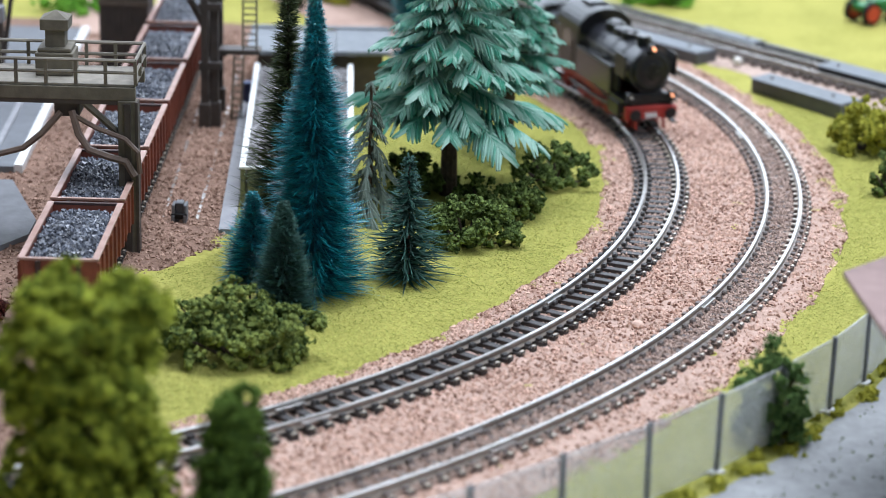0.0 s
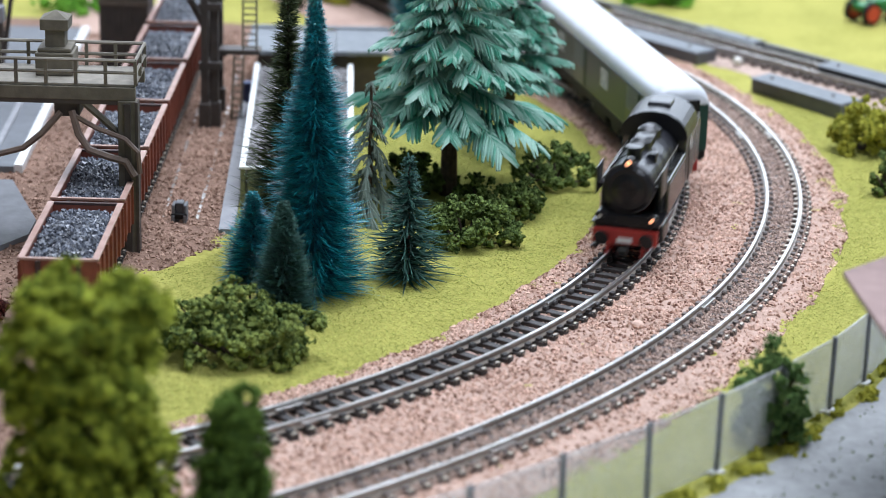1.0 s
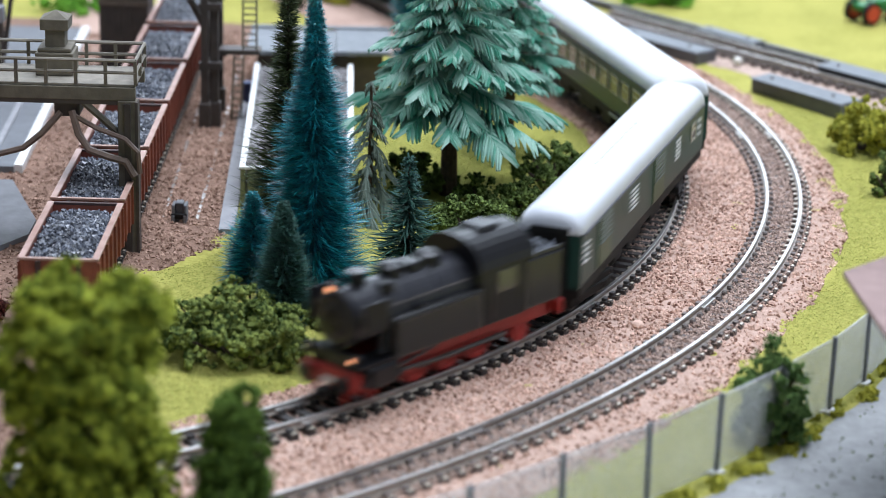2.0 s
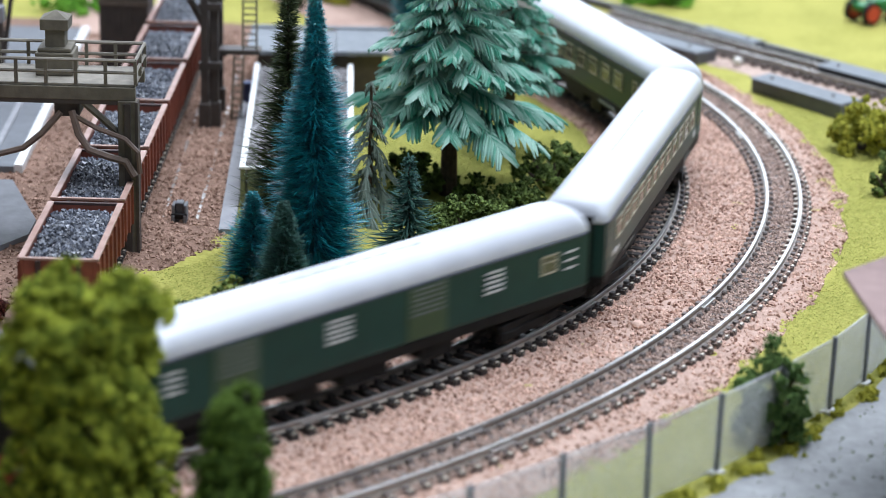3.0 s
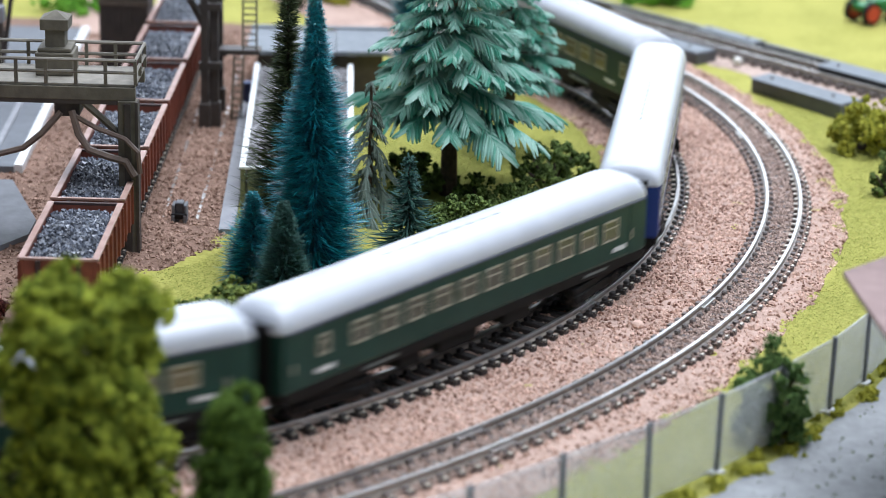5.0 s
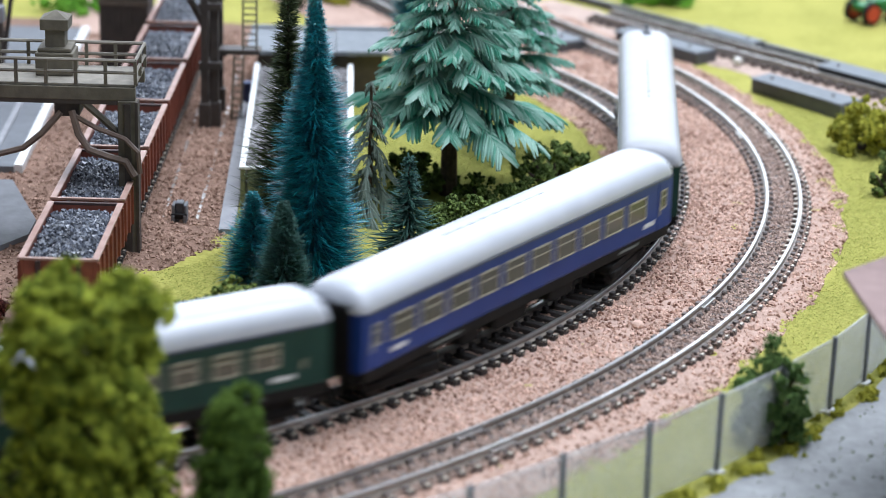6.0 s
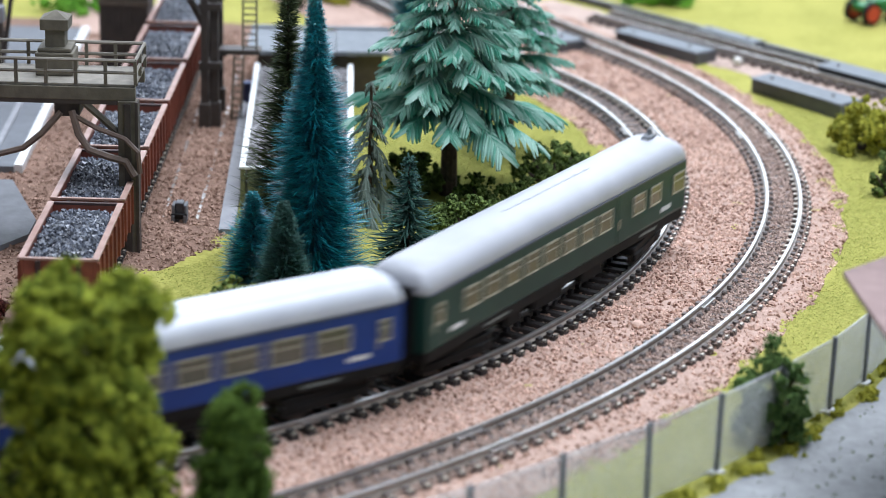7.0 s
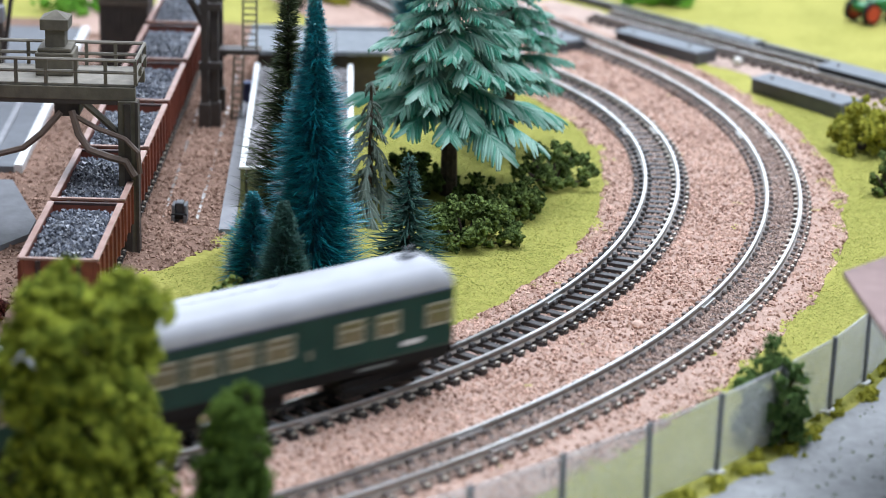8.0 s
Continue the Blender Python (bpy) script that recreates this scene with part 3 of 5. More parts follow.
def fir_branch(length, droop, rise, wide):
    """One moulded fir frond: a stem with close-set slanting side ribs that widen into a ragged, drooping fan, as vertices and faces."""
    vs, fs = [], []

    def height(x):
        u = x / length
        return rise * math.sin(min(1, u * 1.6) * math.pi / 2) - droop * u ** 1.7

    def rib(x, y, angle, reach, half, sag, n):
        c, s = math.cos(angle), math.sin(angle)
        rings = []
        for i in range(n + 1):
            t = i / n
            w = half * (0.55 + 0.75 * math.sin(math.pi * (0.1 + 0.78 * t))) * (1.15 if i % 2 else 0.85)
            if i == n:
                w *= 0.5
            px, py = x + c * reach * t, y + s * reach * t
            z = height(px) - sag * t * t + rnd.uniform(-0.06, 0.06)
            k = len(vs)
            vs.extend([Vector((px - s * w, py + c * w, z - 0.75 * w)), Vector((px, py, z + 0.32)), Vector((px + s * w, py - c * w, z - 0.75 * w)), Vector((px, py, z - 0.55))])
            rings.append(k)
        for p, q in zip(rings, rings[1:]):
            for i in range(4):
                j = (i + 1) % 4
                fs.append((p + i, p + j, q + j, q + i))
        fs.append(tuple(rings[-1] + i for i in range(4)))

    rib(0.0, 0.0, 0.0, length, wide * 0.13, 0.0, 8)
    pairs = max(4, int(length / 1.9))
    for k in range(pairs):
        u = 0.2 + 0.74 * k / (pairs - 1)
        reach = length * (0.13 + 0.18 * math.sin(math.pi * min(1.0, u * 0.95))) * rnd.uniform(0.85, 1.12)
        for sg in (-1, 1):
            rib(u * length, 0.0, sg * (0.86 - 0.36 * u + rnd.uniform(-0.12, 0.12)), reach, wide * 0.105, reach * 0.3, 3)
    return vs, fs


def plastic_fir(name, x, y, h, clear, radius, tiers, per, material, label, turn=0.0, droop=0.2, wide=5.2, bark="bark"):
    t = thing(name, at(x, y, -0.3, 0, 0, turn), label, "tree")
    part("trunk", rod((0, 0, 0), (0, 0, h), 2.1 * h / 100 + 0.3, 0.4, 10), bark, t)
    for k in range(tiers):
        u = k / (tiers - 1)
        z = clear + (h - clear - 1) * u ** 0.92
        R = radius * (0.60 * (1 - u) + 0.40 * (1 - u) ** 4) + 2.2
        verts, faces = [], []
        cnt = max(4, int(per * (1 - 0.4 * u)))
        for i in range(cnt):
            a = 2 * math.pi * (i + 0.5 * (k % 2) + rnd.uniform(-0.16, 0.16)) / cnt + k * 0.7
            L = R * rnd.uniform(0.82, 1.1)
            vs, fs = fir_branch(L, L * droop * rnd.uniform(0.8, 1.25), L * rnd.uniform(0.0, 0.08), wide * (0.5 + 0.5 * R / radius))
            m = Matrix.Translation((0, 0, z + rnd.uniform(-1.2, 1.2))) @ Matrix.Rotation(a, 4, "Z") @ Matrix.Rotation(rnd.uniform(-0.3, 0.3), 4, "X") @ Matrix.Rotation(rnd.uniform(-0.12, 0.16), 4, "Y")
            o = len(verts)
            verts.extend(tuple(m @ v) for v in vs)
            faces.extend(tuple(o + j for j in f) for f in fs)
        raw("branch_tier", verts, faces, material, t)
    return t


plastic_fir("plastic_fir", 1.1, 693.7, 112, 29, 29, 17, 13, "fir", "large pale green moulded plastic fir with drooping branches", 20, droop=0.17)
plastic_fir("plastic_fir", 19.5, 742, 102, 26, 17, 17, 11, "fir", "pale green moulded plastic fir behind the large one", 50, droop=0.2)
plastic_fir("plastic_fir", -21.8, 670.6, 40, 9, 11.5, 8, 7, "fir2", "small grey-green moulded fir with bare tip", 0, droop=0.95, wide=4.2)


def foliage(name, x, y, blobs, n, size, material, label, category="bush", twigs=10, trunk=None, gap=0.02):
    """Foam foliage: lobes (x, y, z, radius) filled with small crumbs, thinner towards gaps, on a few twigs."""
    t = thing(name, at(x, y, -0.3), label, category)
    tot = sum(b[3] ** 2 for b in blobs)
    pts = []
    for bx, by, bz, br in blobs:
        m = int(2.4 * n * br * br / tot)
        d = rng.normal(0, 1, (m, 3))
        d /= np.linalg.norm(d, axis=1)[:, None]
        rad = br * rng.uniform(0.35, 1.25, m) ** 0.8
        p = d * rad[:, None]
        keep = [noise.noise(Vector(((q[0] + bx + x) / (size * 4.2), (q[1] + by + y) / (size * 4.2), (q[2] + bz) / (size * 4.2)))) > gap for q in p]
        p = p[np.array(keep)]
        pts.append(p + np.array((bx, by, bz)))
    pts = np.concatenate(pts)
    pts = pts[pts[:, 2] > 0]
    raw("foliage", *lumps(pts, size * 0.45, size * 1.15), material, t)
    bm = bmesh.new()
    if trunk:
        add_rod(bm, (0, 0, 0), (0, 0, trunk), trunk * 0.045 + 0.4, trunk * 0.02 + 0.2, 8)
    for bx, by, bz, br in blobs[:twigs]:
        add_rod(bm, (bx * 0.15, by * 0.15, 0.0 if not trunk else bz * 0.5), (bx, by, bz), 0.55, 0.25, 5)
    part("branch" if not trunk else "trunk", bm, "bark", t)
    return t


def lobes(n, rx, ry, h, r0, r1, seed):
    g = random.Random(seed)
    out = []
    for i in range(int(n * 2.6)):
        a, k = g.uniform(0, 2 * math.pi), math.sqrt(g.uniform(0, 1))
        r = g.uniform(r0, r1) * 0.58
        out.append((math.cos(a) * k * rx, math.sin(a) * k * ry, max(r * 0.6, g.uniform(0.1, 1) * h * (1 - 0.5 * k)), r))
    return out


foliage("foam_bush", -50.5, 555.6, lobes(46, 20, 12, 19, 2.0, 5.0, 3), 7200, 0.8, "bush", "mid-green crumbly foam bush on the turf")
foliage("foam_bush", -47.5, 573.3, lobes(9, 5, 4, 14, 1.8, 3.2, 8), 1300, 0.7, "bush", "olive foam bush beside the small fir")
foliage("foam_bush", 7, 647.3, lobes(30, 14, 9, 15, 2.2, 4.8, 5), 5200, 0.75, "bushd", "dark green foam bush at the fir's foot")
foliage("foam_bush", 15.6, 673.8, lobes(24, 13, 12, 14, 2.4, 4.6, 6), 3600, 0.8, "bushd", "dark green foam bush beneath the fir")
foliage("foam_bush", 33.2, 706.3, lobes(26, 13, 12, 15, 1.6, 3.4, 9), 2800, 0.75, "bushd", "loose dark green foam bush near the track")
foliage("foam_bush", -8.8, 700.2, lobes(18, 12, 12, 12, 2.4, 4.6, 16), 2600, 0.8, "bushd", "dark foam bush behind the fir's trunk")
foliage("fence_bush", 76, 511, lobes(44, 8.0, 5.5, 27, 2.2, 4.4, 12), 5200, 0.55, "shrub", "dark green foam shrub growing against the fence", trunk=15)
foliage("foam_bush", 137, 754, lobes(28, 12, 10, 20, 2.6, 5.2, 13), 4000, 0.85, "bushy", "yellow-green foam bush beside the turnout")
foliage("foam_bush", 136, 706, lobes(14, 6, 6, 16, 1.4, 3.0, 14), 900, 0.8, "bushd", "sparse dark green bush on the verge")
foliage("foam_bush", 85, 961.6, lobes(20, 15, 8, 12, 3, 6, 15), 2600, 1.1, "bushg", "bright green foam bush on the far turf")
foliage("foam_bush", -45.6, 947.7, lobes(12, 8, 6, 16, 3, 6, 17), 1500, 1.1, "bushy", "olive-yellow foam bush behind the shed")
foliage("foam_bush", -143, 918.6, lobes(14, 18, 8, 8, 3, 5, 18), 1500, 1.1, "bushg", "low bright green bush on the far turf")


def leafy_tree(name, x, y, h, blobs, n, size, material, label):
    return foliage(name, x, y, blobs, n, size, material, label, "tree", 12, trunk=h * 0.8, gap=-0.04)


g = random.Random(31)
TALL = []
for z, r, n in ((4, 17, 10), (12, 17.5, 10), (20, 16, 9), (29, 13.5, 8), (38, 16, 9), (46, 16, 9), (53, 14, 8), (58.5, 12.5, 8)):
    for i in range(n):
        a = 2 * math.pi * (i + g.uniform(-0.3, 0.3)) / n + z
        k = r * g.uniform(0.35, 0.95)
        TALL.append((math.cos(a) * k, math.sin(a) * k, z + g.uniform(-2.5, 2.5), g.uniform(3.0, 5.4)))
leafy_tree("foam_tree", -67.5, 430, 60, TALL, 21000, 1.0, "leafy", "yellow-green foam tree standing close to the camera")
g = random.Random(32)
CONE = []
for i in range(30):
    z = 4 + 38 * (i / 29)
    a = i * 2.4
    k = 9.4 * (1 - z / 66)
    CONE.append((math.cos(a) * k * 0.8, math.sin(a) * k * 0.8, z, 4.3 * (1.25 - z / 64)))
leafy_tree("cone_tree", -39.1, 426, 42, CONE, 13000, 0.65, "leafd", "small dark green cone-shaped foam tree")

# tufts at the fence's foot
TUFTS = []
for d in np.linspace(60, 275, 44):
    x, y, nx, ny = OUTER.at(d + rnd.uniform(-2, 2), 48 + rnd.uniform(-2, 5))
    TUFTS.append((x, y, 0.4, rnd.uniform(1.0, 2.8)))
pts = np.concatenate([np.array((x, y, z)) + rng.normal(0, 1, (90, 3)) * (r * 0.55, r * 0.55, 0.5) for x, y, z, r in TUFTS])
pts[:, 2] = np.abs(pts[:, 2])
tagged(raw("verge_flock", *lumps(pts, 0.3, 0.75), "bushy"), "yellow-green flock tufts along the fence's foot", "grass", kind="stuff")
pts = np.stack([rng.uniform(40, 140, 700), rng.uniform(440, 560, 700), np.full(700, 0.1)], 1)
pts = pts[OUTER.side(pts[:, 0], pts[:, 1]) > 53]
tagged(raw("road_crumbs", *lumps(pts, 0.2, 0.55, 0.6), "bushd"), "dark green crumbs strewn on the road", "litter", kind="stuff")
# ---- coal yard ----
def placed(ox, oy, x, y, k=1.0, turn=0.0):
    """Sets a thing that was drawn round (ox, oy) on the plan down at (x, y), at k times its size."""
    return at(x, y, 0, 0, 0, turn) @ Matrix.Scale(k, 4) @ at(-ox, -oy, 0)


def coal_wagon(x, y0, length, heap, label):
    w = thing("coal_wagon", at(x, y0 + length / 2, RAIL_TOP), label, "wagon", "coal wagons on the siding")
    h, W, zt, zb = length / 2, 9.6, 16.6, 5.6
    part("floor", box(-W + 0.8, W - 0.8, -h + 0.8, h - 0.8, zb - 0.6, zb), "rustin", w)
    for s in (-1, 1):
        wall = part("side_wall", box(min(s * W, s * (W - 0.9)), max(s * W, s * (W - 0.9)), -h, h, zb - 0.6, zt, 0.15), "rust", w)
        for k in range(7):
            y = -h + 1.0 + k * (length - 2.0) / 6
            part("rib", box(min(s * W, s * (W + 0.6)), max(s * W, s * (W + 0.6)), y - 0.5, y + 0.5, zb - 0.4, zt - 0.6), "rust", wall)
        part("rim", box(min(s * (W + 0.5), s * (W - 1.2)), max(s * (W + 0.5), s * (W - 1.2)), -h, h, zt, zt + 0.7, 0.15), "rim", wall, "worn pinkish top rim")
        end = part("end_wall", box(-W + 0.9, W - 0.9, min(s * h, s * (h - 0.9)), max(s * h, s * (h - 0.9)), zb - 0.6, zt, 0.15), "rust", w)
        for x2 in (-5, 5):
            part("stanchion", box(x2 - 0.6, x2 + 0.6, min(s * h, s * (h + 0.6)), max(s * h, s * (h + 0.6)), zb - 1, zt), "rustin", end)
        part("end_rim", box(-W + 1.2, W - 1.2, min(s * (h + 0.2), s * (h - 1.0)), max(s * (h + 0.2), s * (h - 1.0)), zt, zt + 0.65, 0.1), "rim" if s < 0 else "rustin", end)
        for x2 in (-5.2, 5.2):
            bm = rod((x2, s * h, 5.4), (x2, s * (h + 1.3), 5.4), 0.5)
            add_rod(bm, (x2, s * (h + 1.3), 5.4), (x2, s * (h + 1.6), 5.4), 1.3, seg=10)
            part("buffer", bm, "rustin", w)
    part("underframe", box(-6.5, 6.5, -h + 1, h - 1, 3.6, 5.0, 0.2), "rustin", w)
    for y in (-h * 0.55, h * 0.55):
        ws = part("wheelset", YARD_WHEEL, None, w)
        ws.matrix_basis = at(0, y, 2.9, 0, 0, 90)
    n = 1500
    px, py = rng.uniform(-W + 1.2, W - 1.2, n), rng.uniform(-h + 1.2, h - 1.2, n)
    pz = zt - 2.2 + heap * (1 - (px / W) ** 2) * (1 - np.abs(py / h) ** 2) + rng.normal(0, 0.25, n)
    raw("coal", *lumps(np.stack([px, py, pz], 1), 0.45, 0.95), "coal", w, "blue-grey coal heap")
    bm = bmesh.new()
    bmesh.ops.create_grid(bm, x_segments=12, y_segments=24, size=1)
    for v in bm.verts:
        x2, y2 = v.co.x * (W - 1), v.co.y * (h - 1)
        v.co = Vector((x2, y2, zt - 2.5 + heap * (1 - (x2 / W) ** 2) * (1 - (y2 / h) ** 2)))
    part("coal_bed", bm, "coal", w)
    return w


def yard_wheel():
    bm = bmesh.new()
    for y in (-4.6, 4.6):
        add_rod(bm, (0, y - 0.7, 0), (0, y + 0.7, 0), 2.9, seg=18)
    add_rod(bm, (0, -4.6, 0), (0, 4.6, 0), 0.5, seg=6)
    bmesh.ops.scale(bm, vec=(MM, MM, MM), verts=bm.verts)
    me = bpy.data.meshes.new("wheelset")
    bm.to_mesh(me)
    bm.free()
    me.materials.append(M["rustin"])
    return me


YARD_WHEEL = yard_wheel()
for y0, hp, lab in ((564.5, 3.0, "red-brown open wagon heaped high with coal"), (614.2, 1.2, "red-brown open wagon full of pale coal"), (664.5, 1.2, "red-brown open wagon full of coal, under the gantry"),
                    (715.5, 2.6, "red-brown open wagon with a heap of coal"), (767, 2.2, "red-brown open wagon full of coal"), (819, 3.0, "red-brown open wagon heaped with coal at the far end")):
    coal_wagon(-95.3, y0, 46.5, hp, lab)


def railing(parent, a, b, z, h, n, corners=True):
    """Posts and two rails from a to b on a deck at height z."""
    a, b = Vector((*a, z)), Vector((*b, z))
    for k in range(n + 1) if corners else range(1, n):
        p = a.lerp(b, k / n)
        part("railing_post", box(p.x - 0.45, p.x + 0.45, p.y - 0.45, p.y + 0.45, z, z + h), "timber", parent)
    for hh in (h * 0.5, h):
        part("railing_bar", tube([a + Vector((0, 0, hh)), b + Vector((0, 0, hh))], 0.5, 6), "deck", parent)


def gantry():
    t = thing("coal_gantry", placed(-87, 566, -86.1, 632.5), "weathered grey loading gantry with railings over the siding", "gantry")
    zt = 47.5
    x0, x1, y0, y1 = -150.0, -85.4, 566.0, 586.0
    part("deck", box(x0, x1, y0, y1, zt - 0.8, zt, 0.2), "deck", t, "dusty pale deck")
    for y in (y0, y1):
        part("beam", box(x0, x1, y - 0.8, y + 0.8, zt - 4.4, zt - 0.8, 0.2), "timber", t)
        part("soffit", box(x0, x1 - 2, y - 0.5, y + 0.5, zt - 5.6, zt - 4.4), "steel", t)
    railing(t, (x0, y0), (x1, y0), zt, 6.6, 8)
    railing(t, (x0, y1), (x1, y1), zt, 6.6, 8)
    railing(t, (x1, y0), (x1, y1), zt, 6.6, 2, False)
    for y in (y0 + 0.5,):
        bm = box(-90.2, -85.0, y - 1.8, y + 1.8, -0.3, zt - 4.4, 0.3)
        leg = part("leg", bm, "timber", t, "khaki-brown weathered leg")
        part("leg_edge", box(-85.5, -84.7, y - 2.1, y + 2.1, -0.3, zt - 4.6), "steel", leg)
        part("leg_rib", box(-88.4, -86.6, y - 2.5, y - 1.7, 0, zt - 5), "steel", leg)
        part("brace", tube([(-90, y, zt - 14), (-100, y, zt - 5)], 1.0), "timber", t)
    # turret on the deck
    cx, cy = -108.5, 578.0
    bm = box(cx - 5.2, cx + 5.2, cy - 5, cy + 5, zt, zt + 6.4, 0.4)
    add_box(bm, cx - 4.6, cx + 4.6, cy - 4.4, cy + 4.4, zt + 6.4, zt + 7.6, 0.4)
    tur = part("turret", bm, "timber", t, "grey-brown vent turret")
    part("turret_neck", box(cx - 2.7, cx + 2.7, cy - 2.7, cy + 2.7, zt + 7.4, zt + 12.6, 0.3), "timber", tur)
    bm = box(cx - 3.9, cx + 3.9, cy - 3.9, cy + 3.9, zt + 12.4, zt + 15.6, 0.3)
    bmesh.ops.create_cone(bm, cap_ends=True, segments=4, radius1=5.2, radius2=0.3, depth=1.9, matrix=Matrix.Translation((cx, cy, zt + 16.4)) @ Matrix.Rotation(math.pi / 4, 4, "Z"))
    part("turret_cap", bm, "timber", tur)
    # hoses and chute under the deck
    part("chute", box(-108, -101, 568, 576, zt - 10, zt - 5, 0.6), "steel", t)
    part("hose", tube([(-103, 567, zt - 8), (-101, 565, zt - 14), (-98, 564, zt - 18), (-93, 563, zt - 19.5), (-88, 563.5, zt - 21), (-85.5, 563, zt - 25)], 1.05), "pipe", t, "brown hose")
    part("hose", tube([(-103, 567, zt - 9), (-96, 564.5, zt - 12), (-88, 563, zt - 14.5), (-84.5, 562.5, zt - 18), (-84, 562.5, zt - 24)], 0.7), "pipe", t, "brown hose")
    part("hose", tube([(-106, 567, zt - 8.5), (-111, 565, zt - 14), (-116, 564, zt - 18), (-124, 563, zt - 20), (-136, 563, zt - 22)], 0.9), "pipe", t, "brown hose")
    return t


gantry()


def ladder(parent, x, y, z0, z1, w=3.4, lean=0.0):
    n = max(3, int((z1 - z0) / 2.2))
    for s in (-1, 1):
        part("ladder_rail", rod((x + s * w / 2, y, z0), (x + s * w / 2 + lean, y, z1), 0.35, seg=5), "timber", parent)
    for i in range(n):
        z = z0 + (i + 0.5) * (z1 - z0) / n
        k = lean * (z - z0) / (z1 - z0)
        part("rung", rod((x - w / 2 + k, y, z), (x + w / 2 + k, y, z), 0.28, seg=5), "timber", parent)


def crane_tower():
    t = thing("coal_crane", placed(-78, 704, -77.3, 769.2, 0.975), "dark brown steel crane tower with ladders beside the siding", "crane")
    for x, y in ((-79.6, 694), (-76.4, 696), (-79.9, 712), (-76.6, 714)):
        leg = part("leg", box(x - 1.2, x + 1.2, y - 1.2, y + 1.2, -0.3, 75, 0.2), "steel", t)
        part("leg_foot", box(x - 1.9, x + 1.9, y - 2.2, y + 2.2, -0.3, 8.5, 0.4), "steel", leg)
    for z in (20, 40, 60):
        part("cross_beam", box(-81.4, -74, 692.6, 695.4, z, z + 2.4), "steel", t)
        part("cross_beam", box(-81.4, -74, 711.6, 714.4, z, z + 2.4), "steel", t)
    for z0, z1 in ((8, 20), (22.5, 40), (42.5, 60)):
        part("diagonal", rod((-80, 696, z0), (-80, 712, z1), 0.7, seg=5), "steel", t)
    part("boom", rod((-80, 700, 33), (-98, 700, 66), 1.3, 1.3, 6), "steel", t)
    part("boom", rod((-78, 700, 56), (-140, 700, 60), 2.0, 2.0, 6), "steel", t)
    p = part("landing", box(-76, -62, 704, 711, 22.5, 24.2, 0.2), "steel", t, "narrow dark landing")
    ladder(t, -65.5, 704.5, 24.2, 62, 4.6)
    ladder(t, -70, 703, -0.3, 22.6, 3.2, 1.0)
    return t


crane_tower()


def coal_tower():
    t = thing("coal_tower", placed(-117, 775, -113.7, 832, 0.955), "dark brown timber coal bunker tower behind the siding", "tower")
    cx, cy = -117.0, 775.0
    for k in range(9):
        x = cx - 8 + k * 2
        d = rnd.uniform(-0.4, 0.4)
        part("plank", box(x - 0.95, x + 0.95, cy - 9 + d, cy - 7.6 + d, -0.3, 90), "steel", t)
    part("core", box(cx - 8.8, cx + 8.8, cy - 7.6, cy + 9, -0.3, 92, 0.3), "steel", t)
    for z in (26, 52, 78):
        part("hoop", box(cx - 9.4, cx + 9.4, cy - 10, cy - 9.2, z, z + 2), "shed", t)
    return t


coal_tower()


def left_mast():
    t = thing("steel_mast", placed(-158, 744, -151.9, 794.5, 0.955), "dark steel mast with a pale lamp housing beside the yard", "mast")
    part("pole", box(-160.5, -156.5, 742, 746, -0.3, 90, 0.3), "steel", t)
    part("strut", rod((-156.5, 744, 14), (-152, 744, 45), 0.9, seg=6), "steel", t)
    part("lamp_housing", box(-162, -155, 737, 742, 27, 33, 0.8), "concrete", t, "pale lamp housing")


left_mast()


# long bunker with white rims
def bunker():
    t = thing("gravel_bunker", at(-43.2, 674.6, 0, 0, 0, 2.6), "long concrete bunker with white rims, full of grey gravel", "bunker")
    xa, xb, y0, y1, z = -16.6, 16.2, 0.0, 122, 12.0
    part("side_wall", box(xa, xa + 1.4, y0, y1, -0.3, z, 0.1), "khaki", t)
    part("side_wall", box(xb - 1.4, xb, y0, y1, -0.3, z, 0.1), "khaki", t)
    part("front_wall", box(xa + 2, xb - 2, y0, y0 + 2, -0.3, z, 0.1), "khaki", t, "khaki front wall")
    for k in range(7):
        x = xa + 3 + k * (xb - xa - 6) / 6
        part("buttress", box(x - 0.6, x + 0.6, y0 - 0.8, y0, -0.3, z - 0.6), "khaki", t)
    part("rim", box(xa - 0.3, xa + 1.5, y0 - 0.6, y1, z, z + 0.8, 0.15), "white", t, "white painted rim")
    part("rim", box(xb - 1.6, xb + 0.3, y0 - 0.6, y1, z, z + 0.8, 0.15), "white", t, "white painted rim")
    part("rim", box(xa + 1.5, xb - 1.6, y0 - 0.6, y0 + 0.7, z, z + 0.8, 0.15), "white", t, "white painted rim")
    part("fill", box(xa + 1.4, xb - 1.4, y0 + 2, y1, -0.3, z - 0.9), "gravelg", t)
    n = 3600
    pts = np.stack([rng.uniform(xa + 1.8, xb - 1.8, n), rng.uniform(y0 + 2.2, y1 - 1, n), z - 1.0 + rng.uniform(-0.2, 0.5, n)], 1)
    raw("gravel", *lumps(pts, 0.4, 1.0), "gravelg", t, "loose grey gravel")
    return t


bunker()
path = part("kerb_strip", box(-4.6, 0, 0, 150, -0.3, 1.0, 0.2), "concrete")
path.matrix_world = at(-59.4, 651, 0, 0, 0, 2.4)
tagged(path, "pale concrete strip along the bunker", "kerb", kind="structure")


